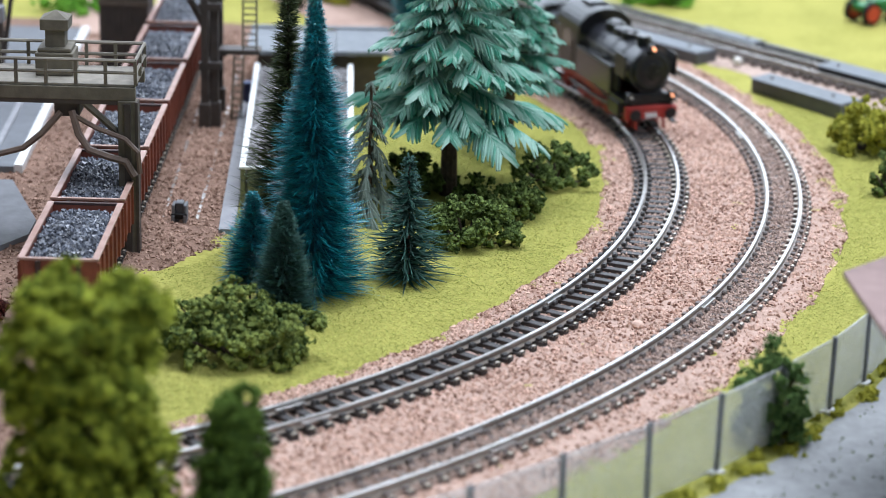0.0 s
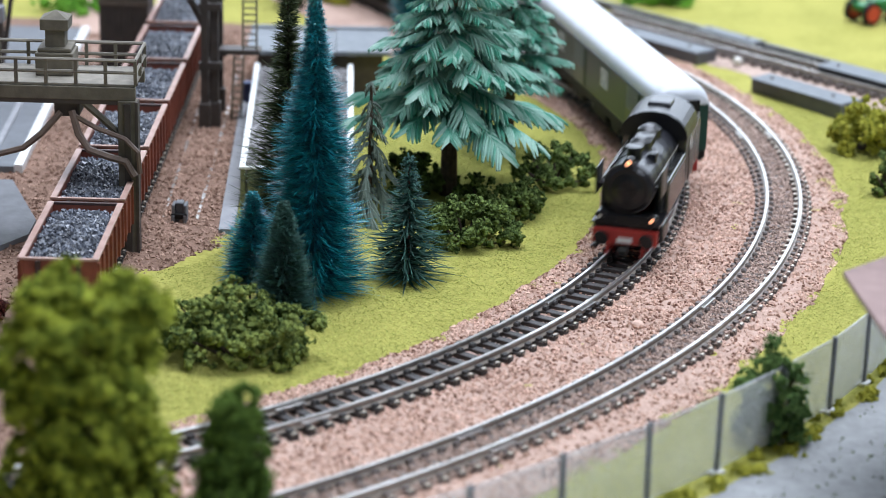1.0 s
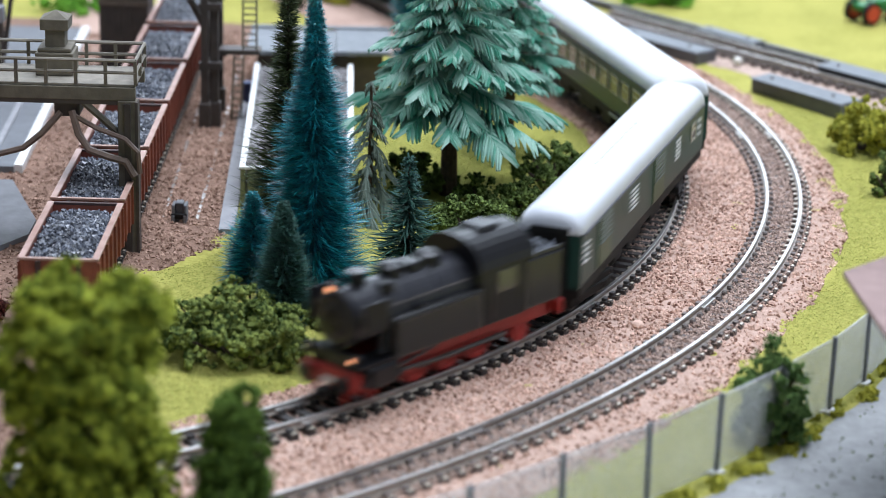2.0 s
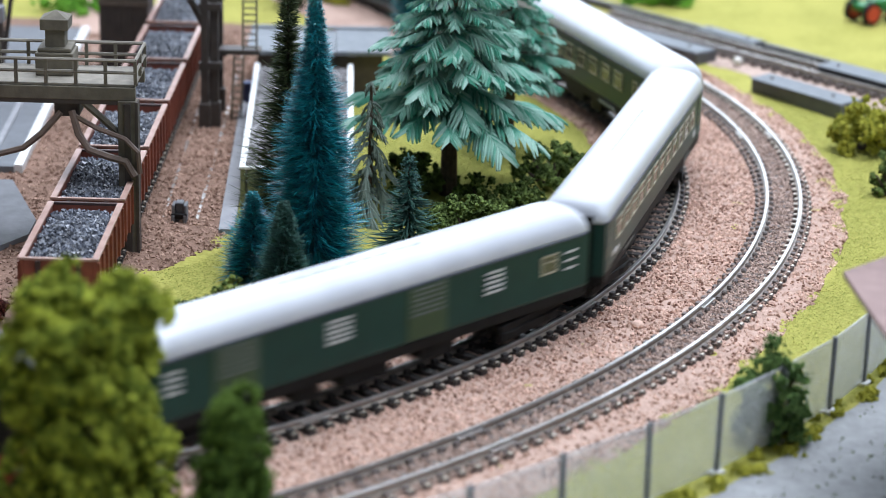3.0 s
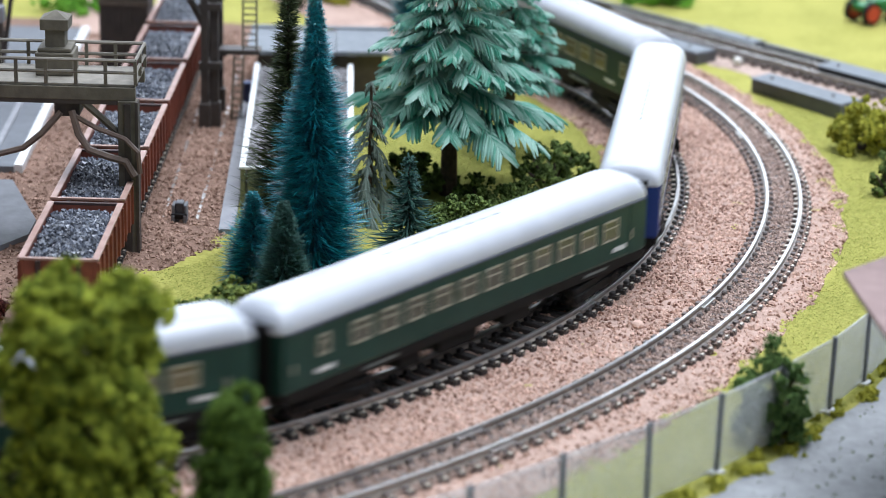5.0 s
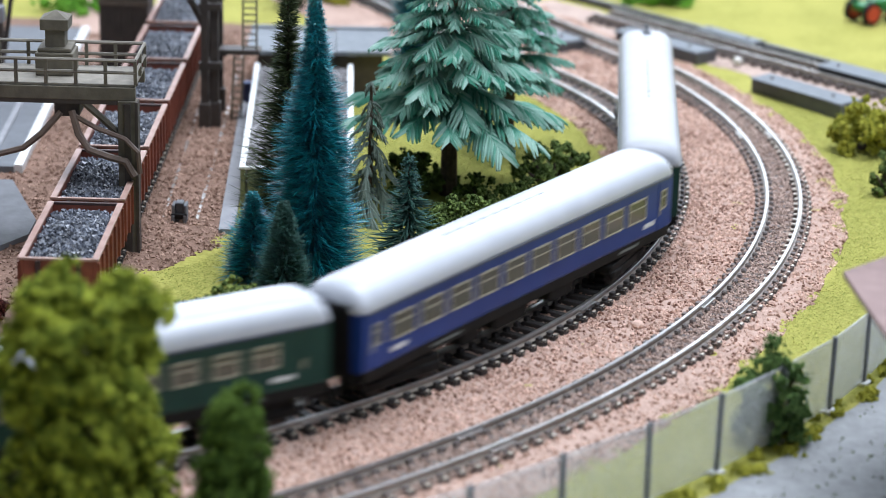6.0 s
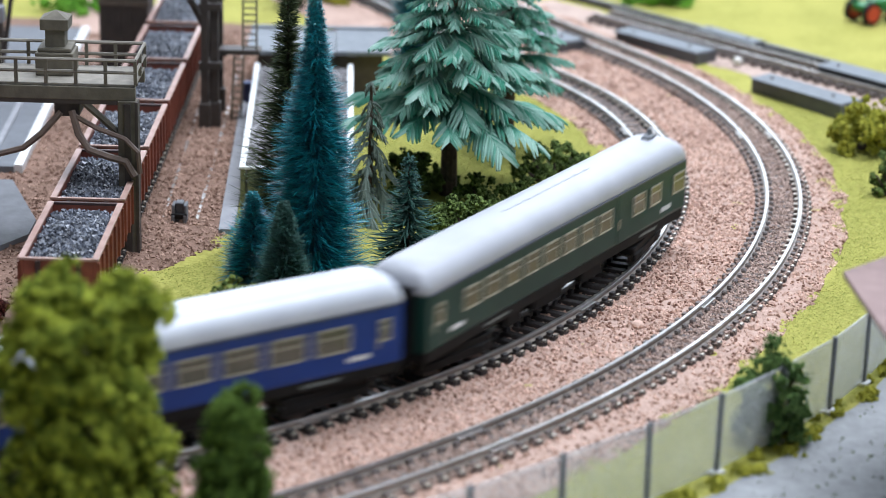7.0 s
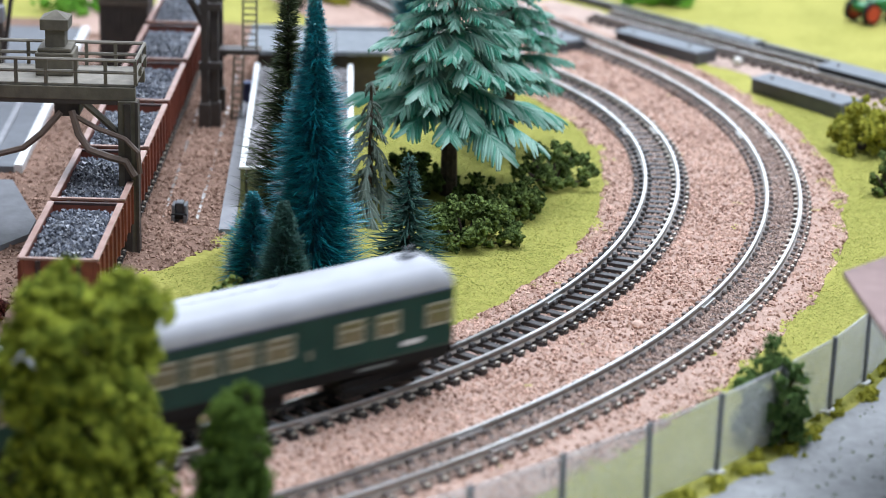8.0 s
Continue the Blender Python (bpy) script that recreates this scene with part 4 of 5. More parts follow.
def shed():
    t = thing("grey_shed", placed(-43, 725, -43, 797.5, 0.96, 2), "small brown shed with a grey felt roof behind the bunker", "shed")
    for nm, b in (("front_wall", (-66, -21.5, 728.5, 730)), ("back_wall", (-66, -21.5, 757, 758.5)), ("side_wall", (-66, -64.5, 730, 757)), ("side_wall", (-23, -21.5, 730, 757))):
        part(nm, box(*b, -0.3, 15.5), "shed", t)
    for k, (x0, x1) in enumerate(((-69.5, -54), (-53.9, -38.2), (-38.1, -18.6))):
        bm = box(x0, x1, 725, 760, 15.6, 17.2, 0.25)
        o = part("roof_panel", bm, "roofg", t)
        o.matrix_basis = at(0, 0, (0.3, 0, 0.5)[k], 0, 0, 0)
    part("ridge", box(-69.5, -18.6, 758, 761, 17.75, 18.4, 0.2), "roofg", t)
    part("door", box(-21.6, -21.2, 738, 748, -0.3, 12), "steel", t)


shed()


def platform():
    t = thing("loading_platform", placed(-135, 700, -131.1, 757, 0.965), "grey platform with pale edges beside the coal siding", "platform")
    fn = (lambda y: -133.5 + (y - 643) * -0.035)
    part("slab", sweep([(fn(y), y, -0.3, 1, 0) for y in (643, 700, 830)], [(-30, 0), (-1.6, 0), (-1.6, 2.6), (-30, 2.6)]), "asphalt", t)
    part("edge", sweep([(fn(y), y, -0.3, 1, 0) for y in (643, 700, 830)], [(-1.6, 0), (1.2, 0), (1.2, 3.2), (-1.6, 3.2)]), "white", t, "pale concrete edge")
    part("kerb_line", sweep([(fn(y) - 10, y, 2.3, 1, 0) for y in (645, 700, 830)], [(-1.0, 0), (1.0, 0), (1.0, 0.6), (-1.0, 0.6)]), "concrete", t, "pale line")


platform()
bm = bmesh.new()
vs = [bm.verts.new(p) for p in ((-150, 628, 0), (-132, 628, 0), (-118.5, 590, 0), (-118.5, 577, 0), (-127, 562, 0), (-150, 552, 0))]
fc = bm.faces.new(vs)
r = bmesh.ops.extrude_face_region(bm, geom=[fc])
bmesh.ops.translate(bm, verts=[v for v in r["geom"] if isinstance(v, bmesh.types.BMVert)], vec=(0, 0, 1.6))
bmesh.ops.recalc_face_normals(bm, faces=bm.faces)
tagged(part("stone_slab", bm, "slate"), kind="").matrix_world = placed(-125, 590, -122.6, 652.7)
tagged(bpy.data.objects["stone_slab"], "grey broken concrete slab lying on the gravel", "slab")


def bumper():
    t = thing("buffer_stop", at(-76.0, 661, 0), "small dark grey buffer stop at the stub siding's end", "buffer stop")
    for s in (-1, 1):
        bm = box(s * 1.7 - 0.45, s * 1.7 + 0.45, -2.6, 2.2, -0.3, 5.2, 0.3)
        add_box(bm, s * 1.7 - 0.45, s * 1.7 + 0.45, -3.4, -2.6, -0.3, 2.4, 0.2)
        part("upright", bm, "slate", t)
    part("block", box(-1.25, 1.25, -2.0, 1.6, -0.3, 5.8, 0.4), "box", t)
    part("cross_beam", box(-2.3, 2.3, -3.2, -2.4, 1.2, 2.8, 0.25), "under", t)


bumper()
bm = bmesh.new()
add_rod(bm, (-66.8, 790, 0), (-66.8, 790, 7.5), 2.4, 2.4, 14)
add_rod(bm, (-66.8, 790, 3.2), (-66.8, 790, 3.7), 2.6, 2.6, 14)
tagged(part("barrel", bm, "bluec"), "dark blue barrel beside the grey shed", "barrel")
foliage("dark_shrub", -114.6, 576, lobes(9, 3.5, 3, 7, 1.5, 2.6, 41), 700, 0.6, "redleaf", "dark red shrub on the gravel beside the wagon")


for x, y, r in ((50.6, 582.5, 1.7), (69.4, 649.4, 1.5), (30, 531, 1.3)):
    bm = bmesh.new()
    bmesh.ops.create_icosphere(bm, subdivisions=2, radius=r)
    for v in bm.verts:
        v.co *= 1 + 0.3 * noise.noise(v.co * 1.3 + Vector((x, y, 0)))
        v.co.z *= 0.7
    o = part("stone", bm, "clods")
    o.location = (x * MM, y * MM, 0.7 * MM)
    tagged(o, "single reddish-brown stone lying on the gravel", "stone", "loose stones")

# ---- turnout boxes, far field ----
def turnout_box(x, y, rz, length, width, h, label):
    t = thing("turnout_motor_box", at(x, y, -0.3, 0, 0, rz), label, "box", "turnout motors")
    bm = box(-length / 2, length / 2, -width / 2, width / 2, 0, h, 0.3)
    for v in bm.verts:
        if v.co.x < -length / 2 + 2:
            v.co.y *= 0.55
    part("housing", bm, "box", t)
    # lid in a lighter grey than the housing: top light put into the colour
    part("lid", box(-length / 2 + 0.6, length / 2 - 0.6, -width / 2 + 0.5, width / 2 - 0.5, h, h + 0.4, 0.15), "roofg", t, "grey lid with the top light put into its colour")
    for k in (-0.35, 0.3):
        part("screw", rod((length * k, 0, h + 0.5), (length * k, 0, h + 0.95), 0.6, seg=8), "steel", t)


turnout_box(123.7, 810.4, -50, 44, 12, 5.2, "long dark grey turnout motor box beside the track")
turnout_box(151, 831.5, -48, 46, 11, 5.0, "dark grey turnout motor box at the turf's edge")
turnout_box(80.2, 879.7, -48, 44, 11, 4.4, "dark grey turnout motor box between the tracks")
turnout_box(35, 889, -53, 38, 12, 4.4, "dark grey turnout motor box near the far track")
turnout_box(106.8, 894.7, -49, 30, 8, 3.6, "short dark grey turnout motor box at the turf")
bm = bmesh.new()
bmesh.ops.create_icosphere(bm, subdivisions=2, radius=2.0, matrix=Matrix.Translation((106, 860, 1.6)))
tagged(part("signal_bead", bm, "lens", smooth=True), "small round pale bead beside the turnout", "bead")


def tractor():
    t = thing("toy_tractor", at(167, 937.7, 0, 0, 0, 35), "small green tractor with red wheels on the far turf", "tractor")
    part("bonnet", box(-2, 9, -2.4, 2.4, 4, 9, 0.7), "tgreen", t)
    part("seat_mudguards", box(-7, -1, -4.2, 4.2, 5, 8, 0.8), "tgreen", t)
    for x, y, r in ((-4.5, -5, 4.6), (-4.5, 5, 4.6), (7, -3.8, 2.7), (7, 3.8, 2.7)):
        bm = rod((x, y - 1.0, r), (x, y + 1.0, r), r, seg=18)
        w = part("wheel", bm, "under", t)
        part("rim", rod((x, y - 1.25, r), (x, y + 1.25, r), r * 0.72, seg=16), "tred", w)
    part("exhaust", rod((5, 1, 9), (5, 1, 13), 0.5), "under", t)
    part("steering_wheel", rod((-1.2, 0, 10.4), (-1.6, 0, 10.8), 1.4, seg=12), "under", t)


tractor()


def house_corner():
    """The eave corner of a building that stands beside the road; only its roof's tip comes into view."""
    t = thing("building_roof", at(88.1, 501.3, 43.5), "brown building roof whose eave corner juts over the fence", "roof")
    bm = bmesh.new()
    pts = [(0, 0), (60, 60), (62, -160), (3, -40)]
    vs = [bm.verts.new((x, y, 0)) for x, y in pts]
    fc = bm.faces.new(vs)
    r = bmesh.ops.extrude_face_region(bm, geom=[fc])
    bmesh.ops.translate(bm, verts=[v for v in r["geom"] if isinstance(v, bmesh.types.BMVert)], vec=(0, 0, 1.2))
    bmesh.ops.recalc_face_normals(bm, faces=bm.faces)
    part("roof_panel", bm, "pink", t)
    part("wall", box(20, 58, -80, -10, -43.8, -0.02), "concrete", t)


house_corner()
# ---- train ----
def hull(x0, x1, profile, nose=0.0):
    """A body with the cross-section profile (y, z) from x0 to x1."""
    bm = bmesh.new()
    rings = []
    for x, k in ((x0, 1 - nose), (x0 + 0.8, 1), (x1 - 0.8, 1), (x1, 1 - nose)):
        rings.append([bm.verts.new((x, y * k, z if k == 1 else 17 + (z - 17) * k)) for y, z in profile])
    n = len(profile)
    for a, b in zip(rings, rings[1:]):
        for i in range(n):
            bm.faces.new((a[i], a[(i + 1) % n], b[(i + 1) % n], b[i]))
    bm.faces.new(rings[0][::-1])
    bm.faces.new(rings[-1])
    bmesh.ops.recalc_face_normals(bm, faces=bm.faces)
    return bm


def mesh_of(name, bm, material):
    bmesh.ops.scale(bm, vec=(MM, MM, MM), verts=bm.verts)
    me = bpy.data.meshes.new(name)
    bm.to_mesh(me)
    bm.free()
    me.materials.append(M[material])
    return me


def frame_bm(w, h, t=0.4, d=0.35):
    bm = bmesh.new()
    for x0, x1, z0, z1 in ((-w / 2, w / 2, h / 2 - t, h / 2), (-w / 2, w / 2, -h / 2, -h / 2 + t), (-w / 2, -w / 2 + t, -h / 2 + t, h / 2 - t), (w / 2 - t, w / 2, -h / 2 + t, h / 2 - t)):
        add_box(bm, x0, x1, -d, d, z0, z1)
    add_box(bm, -w / 2 + t, w / 2 - t, -d * 0.9, d * 0.9, h * 0.1, h * 0.1 + t * 0.7)
    return bm


def wheelset_bm(r, seg=20):
    """An axle with two flanged, dished wheels, turned as one piece round the y axis."""
    prof = [(-5.4, 0.05), (-5.4, 0.8), (-5.05, 1.0), (-5.05, r * 0.72), (-5.4, r * 0.78), (-5.4, r), (-4.35, r), (-4.3, r + 0.7), (-3.9, r + 0.7), (-3.9, 0.5)]
    prof += [(-y, q) for y, q in reversed(prof)]
    bm = bmesh.new()
    rings = [[bm.verts.new((math.cos(a) * q, y, math.sin(a) * q)) for a in (2 * math.pi * k / seg for k in range(seg))] for y, q in prof]
    for a, b in zip(rings, rings[1:]):
        for i in range(seg):
            bm.faces.new((a[i], a[(i + 1) % seg], b[(i + 1) % seg], b[i]))
    bm.faces.new(rings[0])
    bm.faces.new(rings[-1][::-1])
    bmesh.ops.recalc_face_normals(bm, faces=bm.faces)
    return bm


COACH_WHEEL = mesh_of("wheelset", wheelset_bm(2.9), "wheel")
# the train's way along the inner track: millimetres gone at each full second, slowing a little towards the end
GONE = [0.0, 131.3, 263.3, 393.8, 523.8, 652.2, 777.4, 903.2, 1028.8]
EAVE, RISE = 24.4, 5.5
ROOF = [(8.6 * c, EAVE + 0.3 + RISE * s) for c, s in ((math.copysign(abs(math.cos(a)) ** 0.68, math.cos(a)), math.sin(a) ** 0.9) for a in (math.pi * k / 24 for k in range(25)))]
ROOF = [(8.6, EAVE - 0.4), *ROOF, (-8.6, EAVE - 0.4)]
BODY = [(8.0, 9.6), (8.3, 10.4), (8.3, EAVE - 0.4), (-8.3, EAVE - 0.4), (-8.3, 10.4), (-8.0, 9.6)]


def gone(t):
    return float(np.interp(t, range(len(GONE)), GONE))


def roof_bm(h):
    """A rounded roof shell whose two ends curve down to the end walls."""
    bm = bmesh.new()
    rings = []
    ends = ((0.0, 0.42, 0.90), (0.5, 0.62, 0.95), (1.4, 0.80, 0.98), (2.8, 0.92, 1.0), (4.8, 0.985, 1.0), (8.0, 1.0, 1.0))
    for x, kz, ky in [(-h + d, a, b) for d, a, b in ends] + [(h - d, a, b) for d, a, b in reversed(ends)]:
        rings.append([bm.verts.new((x, y * ky, EAVE - 0.4 + (z - EAVE + 0.4) * kz)) for y, z in ROOF])
    n = len(ROOF)
    for a, b in zip(rings, rings[1:]):
        for i in range(n):
            bm.faces.new((a[i], a[(i + 1) % n], b[(i + 1) % n], b[i]))
    bm.faces.new(rings[0][::-1])
    bm.faces.new(rings[-1])
    bmesh.ops.recalc_face_normals(bm, faces=bm.faces)
    return bm


def bogie(parent, x):
    b = part("bogie", box(-13, 13, -6.4, 6.4, 3.6, 6.0, 0.3), "under", parent)
    b.location = (x * MM, 0, 0)
    sets = []
    for y in (-6.3, 6.3):
        bm = box(-13, 13, y - 0.5, y + 0.5, 1.8, 4.2, 0.3)
        for k in (-8, 8):
            add_box(bm, k - 1.4, k + 1.4, y - 0.9, y + 0.9, 1.9, 4.0, 0.3)
        part("side_frame", bm, "under", b)
    for k in (-8, 8):
        w = part("wheelset", COACH_WHEEL, None, b)
        w.location = (k * MM, 0, 2.9 * MM)
        sets.append((w, k, 2.9))
    return b, x, sets


def coach(label, paint, windows, pane, style, length=138.0):
    c = thing("passenger_coach" if style != "baggage" else "baggage_coach", Matrix(), label, "railway coach", "coaches of the train")
    h = length / 2
    part("body", hull(-h, h, BODY), paint, c)
    part("roof", roof_bm(h + 0.2), "roofd" if style == "last" else "roof", c, "silver-grey rounded roof", smooth=True)
    for s in (-1, 1):
        part("gutter", box(-h + 1, h - 1, s * 8.62 - 0.22, s * 8.62 + 0.22, EAVE - 0.75, EAVE - 0.3), "gutter", c, "dark gutter line under the roof")
        part("sole_bar", box(-h + 0.5, h - 0.5, s * 7.6 - 0.5, s * 7.6 + 0.5, 7.0, 9.6, 0.15), "under", c, "dark brown sole bar")
    bm = box(-h + 2, h - 2, -7.0, 7.0, 6.4, 9.6)
    for x, w in ((-18, 12), (6, 16), (24, 9)):
        add_box(bm, x - w / 2, x + w / 2, -6.6, 6.6, 3.0, 6.6, 0.4)
    part("underframe", bm, "under", c)
    for e in (-1, 1):
        x = e * (h + 0.8)
        bm = bmesh.new()
        add_box(bm, x - 0.8, x + 0.8, -4.6, 4.6, 8.6, 25.2, 0.6)
        for k in range(4):
            add_box(bm, x - 0.75 + k * 0.42, x - 0.6 + k * 0.42, -5.0, 5.0, 8.3, 25.6)
        part("gangway_bellows", bm, "under", c)
        part("coupler", box(e * (h + 0.4) - 1.4, e * (h + 0.4) + 1.4, -1.2, 1.2, 3.0, 4.6, 0.3), "under", c)
        for y in (-5.6, 5.6):
            bm = rod((e * h, y, 8.2), (e * (h + 1.3), y, 8.2), 0.5)
            add_rod(bm, (e * (h + 1.1), y, 8.2), (e * (h + 1.4), y, 8.2), 1.5, seg=12)
            part("buffer", bm, "under", c)
    for side in (-1, 1):
        y = side * 8.3
        for j, (x, w, hh, zc) in enumerate(windows):
            key = (w, hh)
            if key not in FRAMES:
                FRAMES[key] = mesh_of("window", frame_bm(w, hh), "frame")
            if (key, pane) not in PANES:
                PANES[key, pane] = mesh_of("pane", box(-w / 2 + 0.3, w / 2 - 0.3, -0.18, 0.18, -hh / 2 + 0.3, hh / 2 - 0.3), pane)
            f = part("window", FRAMES[key], None, c)
            f.location = (x * MM, y * MM, zc * MM)
            part("pane", PANES[key, pane], None, f)
        if style != "baggage":
            for x in ((-h + 5.0, h - 5.0) if style == "plain" else (-h + 39, h - 5.0)):
                bm = box(x - 2.6, x + 2.6, y - 0.15, y + 0.15, 9.9, 23.6, 0.1)
                d = part("door", bm, paint, c)
                part("door_handle", box(x + 1.6, x + 2.0, y - 0.4, y + 0.4, 14, 16.5), "frame", d)
            part("lettering", box(-h + 9, -h + 15, y - 0.14, y + 0.14, 12.0, 13.2), "print", c, "white lettering bars")
            part("lettering", box(-h + 17, -h + 27, y - 0.64, y - 0.16, 8.0, 8.7), "louvre", c, "dull lettering bars")
            part("lettering", box(h - 17, h - 11, y - 0.14, y + 0.14, 12.0, 13.2), "print", c, "white lettering bars")
            part("lettering", box(h - 40, h - 28, y - 0.64, y - 0.16, 8.0, 8.7), "louvre", c, "dull lettering bars")
        else:
            for x in (-12.2, 46.8):
                d = part("sliding_door", box(x - 6.5, x + 6.5, y - 0.35, y + 0.35, 10.2, 23.4, 0.2), "greeno", c, "dull green sliding luggage door")
                for k in range(6):
                    part("louvre", box(x - 5.6, x + 5.6, y - 0.6, y + 0.6, 16.2 + k * 1.25, 16.55 + k * 1.25), "louvre", d)
            for x, w, n in ((-62.5, 2.2, 3), (-35, 3.2, 5), (16.2, 3.8, 5), (65, 2.4, 4)):
                for k in range(n):
                    part("louvre", box(x - w, x + w, y - 0.3, y + 0.3, 15.8 + k * 6.4 / n, 16.25 + k * 6.4 / n), "print", c)
    g = random.Random(int(length * 10) + len(windows))
    for k in range(9):
        x = -24 + k * 5.2 + (0 if style == "last" else 8)
        part("roof_vent", box(x - 1.3, x + 1.3, -0.5 + g.uniform(-0.1, 0.1), 0.4, EAVE + RISE, EAVE + RISE + 0.55, 0.15), "roofd", c)
    if style == "last":
        bm = box(-h + 6, -h + 10, -1.3, 1.3, EAVE + RISE - 0.2, EAVE + RISE + 1.2, 0.4)
        add_rod(bm, (-h + 7.5, 0, EAVE + RISE + 1.0), (-h + 7.5, 0, EAVE + RISE + 3.0), 0.6)
        part("roof_hook", bm, "post", c)
    return c, [bogie(c, -h * 0.72), bogie(c, h * 0.72)], length


FRAMES, PANES = {}, {}
WIN_A = [(-54.5 + i * 9.9, 7.4, 5.8, 18.4) for i in range(12)]
WIN_B = [(-54.5 + i * 9.9, 6.8, 5.6, 18.4) for i in range(11)] + [(57.5, 3.4, 5.0, 18.6)]
WIN_C = [(-52 + i * 11.95, 9.4, 6.2, 18.0) for i in range(10)] + [(-66, 3.2, 5.4, 18.2), (66, 3.2, 5.4, 18.2)]
WIN_D = [(-65, 7.6, 5.6, 18.2), (-50.4, 6.6, 5.6, 18.2), (-40.3, 7.2, 5.6, 18.2)] + [(-20.6 + i * 9.9, 7.6, 5.6, 18.2) for i in range(8)] + [(64, 3.6, 5.2, 18.2)]
COACHES = [
    coach("dark green baggage coach with louvred sides, behind the locomotive", "green", [(-54.6, 6.0, 5.0, 18.6)], "paned", "baggage", 138.8),
    coach("bottle-green express coach with cream-framed windows and silver roof", "green", WIN_A, "pane", "plain", 143.7),
    coach("green passenger coach with small windows and silver roof", "green", WIN_B, "paned", "plain", 142.0),
    coach("cobalt-blue passenger coach with large cream-framed windows", "blue", WIN_C, "paned", "plain", 142.0),
    coach("green passenger coach at the train's end with roof hook", "green", WIN_D, "pane", "last", 139.0),
]
# the middles of the coaches along the inner track at the start
MIDS = [492.1, 636.8, 782.9, 929.8, 1073.2]


def locomotive():
    L = thing("tank_locomotive", Matrix(), "black steam tank locomotive with red frame and glowing headlamp", "locomotive")
    part("frame", box(-39, 33.5, -5.4, 5.4, 4.2, 8.6, 0.4), "red", L, "red painted frame")
    for s in (-1, 1):
        part("frame_plate", box(-36, 22, s * 6.2 - 0.4, s * 6.2 + 0.4, 6.0, 9.4, 0.2), "red", L, "red outer frame plate")
    zc, R = 19.8, 6.9
    bm = rod((-8, 0, zc), (32.5, 0, zc), R, seg=36)
    for x in (-5, 4, 13, 22, 31.8):
        add_rod(bm, (x - 0.35, 0, zc), (x + 0.35, 0, zc), R + 0.3, seg=36)
    boiler = part("boiler", bm, "soot", L, "sooty grey-black boiler")
    bm = rod((32.5, 0, zc), (33.4, 0, zc), R - 0.2, R - 1.2, seg=32)
    add_rod(bm, (33.4, 0, zc), (34.0, 0, zc), 4.6, 2.6, seg=24)
    add_box(bm, 33.8, 34.4, -0.3, 0.3, zc - 3, zc + 3)
    add_box(bm, 33.8, 34.4, -3.0, 3.0, zc - 0.3, zc + 0.3)
    part("smokebox_door", bm, "black", boiler, "black smokebox door")
    bm = rod((25.5, 0, zc + R - 0.8), (25.5, 0, zc + R + 2.6), 2.0, 2.2, seg=18)
    add_rod(bm, (25.5, 0, zc + R + 2.4), (25.5, 0, zc + R + 3.4), 2.6, 2.5, seg=18)
    part("chimney", bm, "black", boiler)
    for x, r in ((14.5, 3.0), (1.5, 3.3)):
        bm = rod((x, 0, zc + R - 1), (x, 0, zc + R + 1.9), r, r, seg=18)
        add_rod(bm, (x, 0, zc + R + 1.9), (x, 0, zc + R + 3.0), r, r * 0.5, seg=18)
        part("dome", bm, "black", boiler)
    part("sand_box", box(5.6, 10.6, -2.8, 2.8, zc + R - 0.8, zc + R + 1.9, 0.7), "black", boiler)
    part("feed_pump", box(18.5, 22.0, 3.0, 5.6, zc + 4.6, zc + 7.4, 0.5), "black", boiler)
    for y in (-1, 1):
        part("handrail", tube([(-6, y * (R + 0.4), zc + 2.4), (32, y * (R + 0.4), zc + 2.4)], 0.25), "wheel", boiler)
        part("steam_pipe", tube([(24, y * (R - 0.8), zc + 1.5), (24.5, y * (R + 0.8), zc - 3), (25, y * (R + 1.0), zc - 8)], 0.9, 8), "black", boiler)
    for s in (-1, 1):
        tank = part("side_tank", box(-9, 21.5, min(s * 5.6, s * 9.5), max(s * 5.6, s * 9.5), 9.4, 19.6, 0.6), "tank", L, "black side tank with satin sheen")
        part("tank_filler", rod((12, s * 7.6, 19.4), (12, s * 7.6, 20.5), 1.3, seg=12), "black", tank)
        part("tank_strip", box(-8.4, 20.9, s * 9.5 - 0.12, s * 9.5 + 0.12, 18.4, 18.8), "soot", tank)
        part("running_board", box(21.5, 34, min(s * 3, s * 9.4), max(s * 3, s * 9.4), 9.8, 10.5), "black", L)
        bm = box(24, 32.5, s * 8.9 - 0.3, s * 8.9 + 0.3, 17.6, 25.2, 0.25)
        add_box(bm, 26.5, 27.1, min(s * 6.2, s * 8.9), max(s * 6.2, s * 8.9), 20.0, 20.6)
        add_box(bm, 30, 30.6, min(s * 6.0, s * 8.9), max(s * 6.0, s * 8.9), 20.0, 20.6)
        part("smoke_deflector", bm, "black", L)
        bm = box(20.5, 30.5, s * 7.8 - 2.1, s * 7.8 + 2.1, 4.0, 9.6, 1.0)
        add_rod(bm, (18.5, s * 7.8, 5.6), (32.5, s * 7.8, 5.6), 1.1)
        add_rod(bm, (19.5, s * 7.6, 9.0), (31.5, s * 7.6, 9.0), 1.3)
        part("cylinder", bm, "black", L)
        bm = tube([(-20, s * 6.9, 4.4), (12, s * 6.9, 4.4)], 0.6)
        add_rod(bm, (-1.5, s * 7.4, 4.4), (21, s * 7.4, 5.6), 0.55)
        add_rod(bm, (6, s * 7.4, 8.4), (20, s * 7.4, 6.4), 0.4)
        part("coupling_rod", bm, "wheel", L, "grey steel coupling rod")
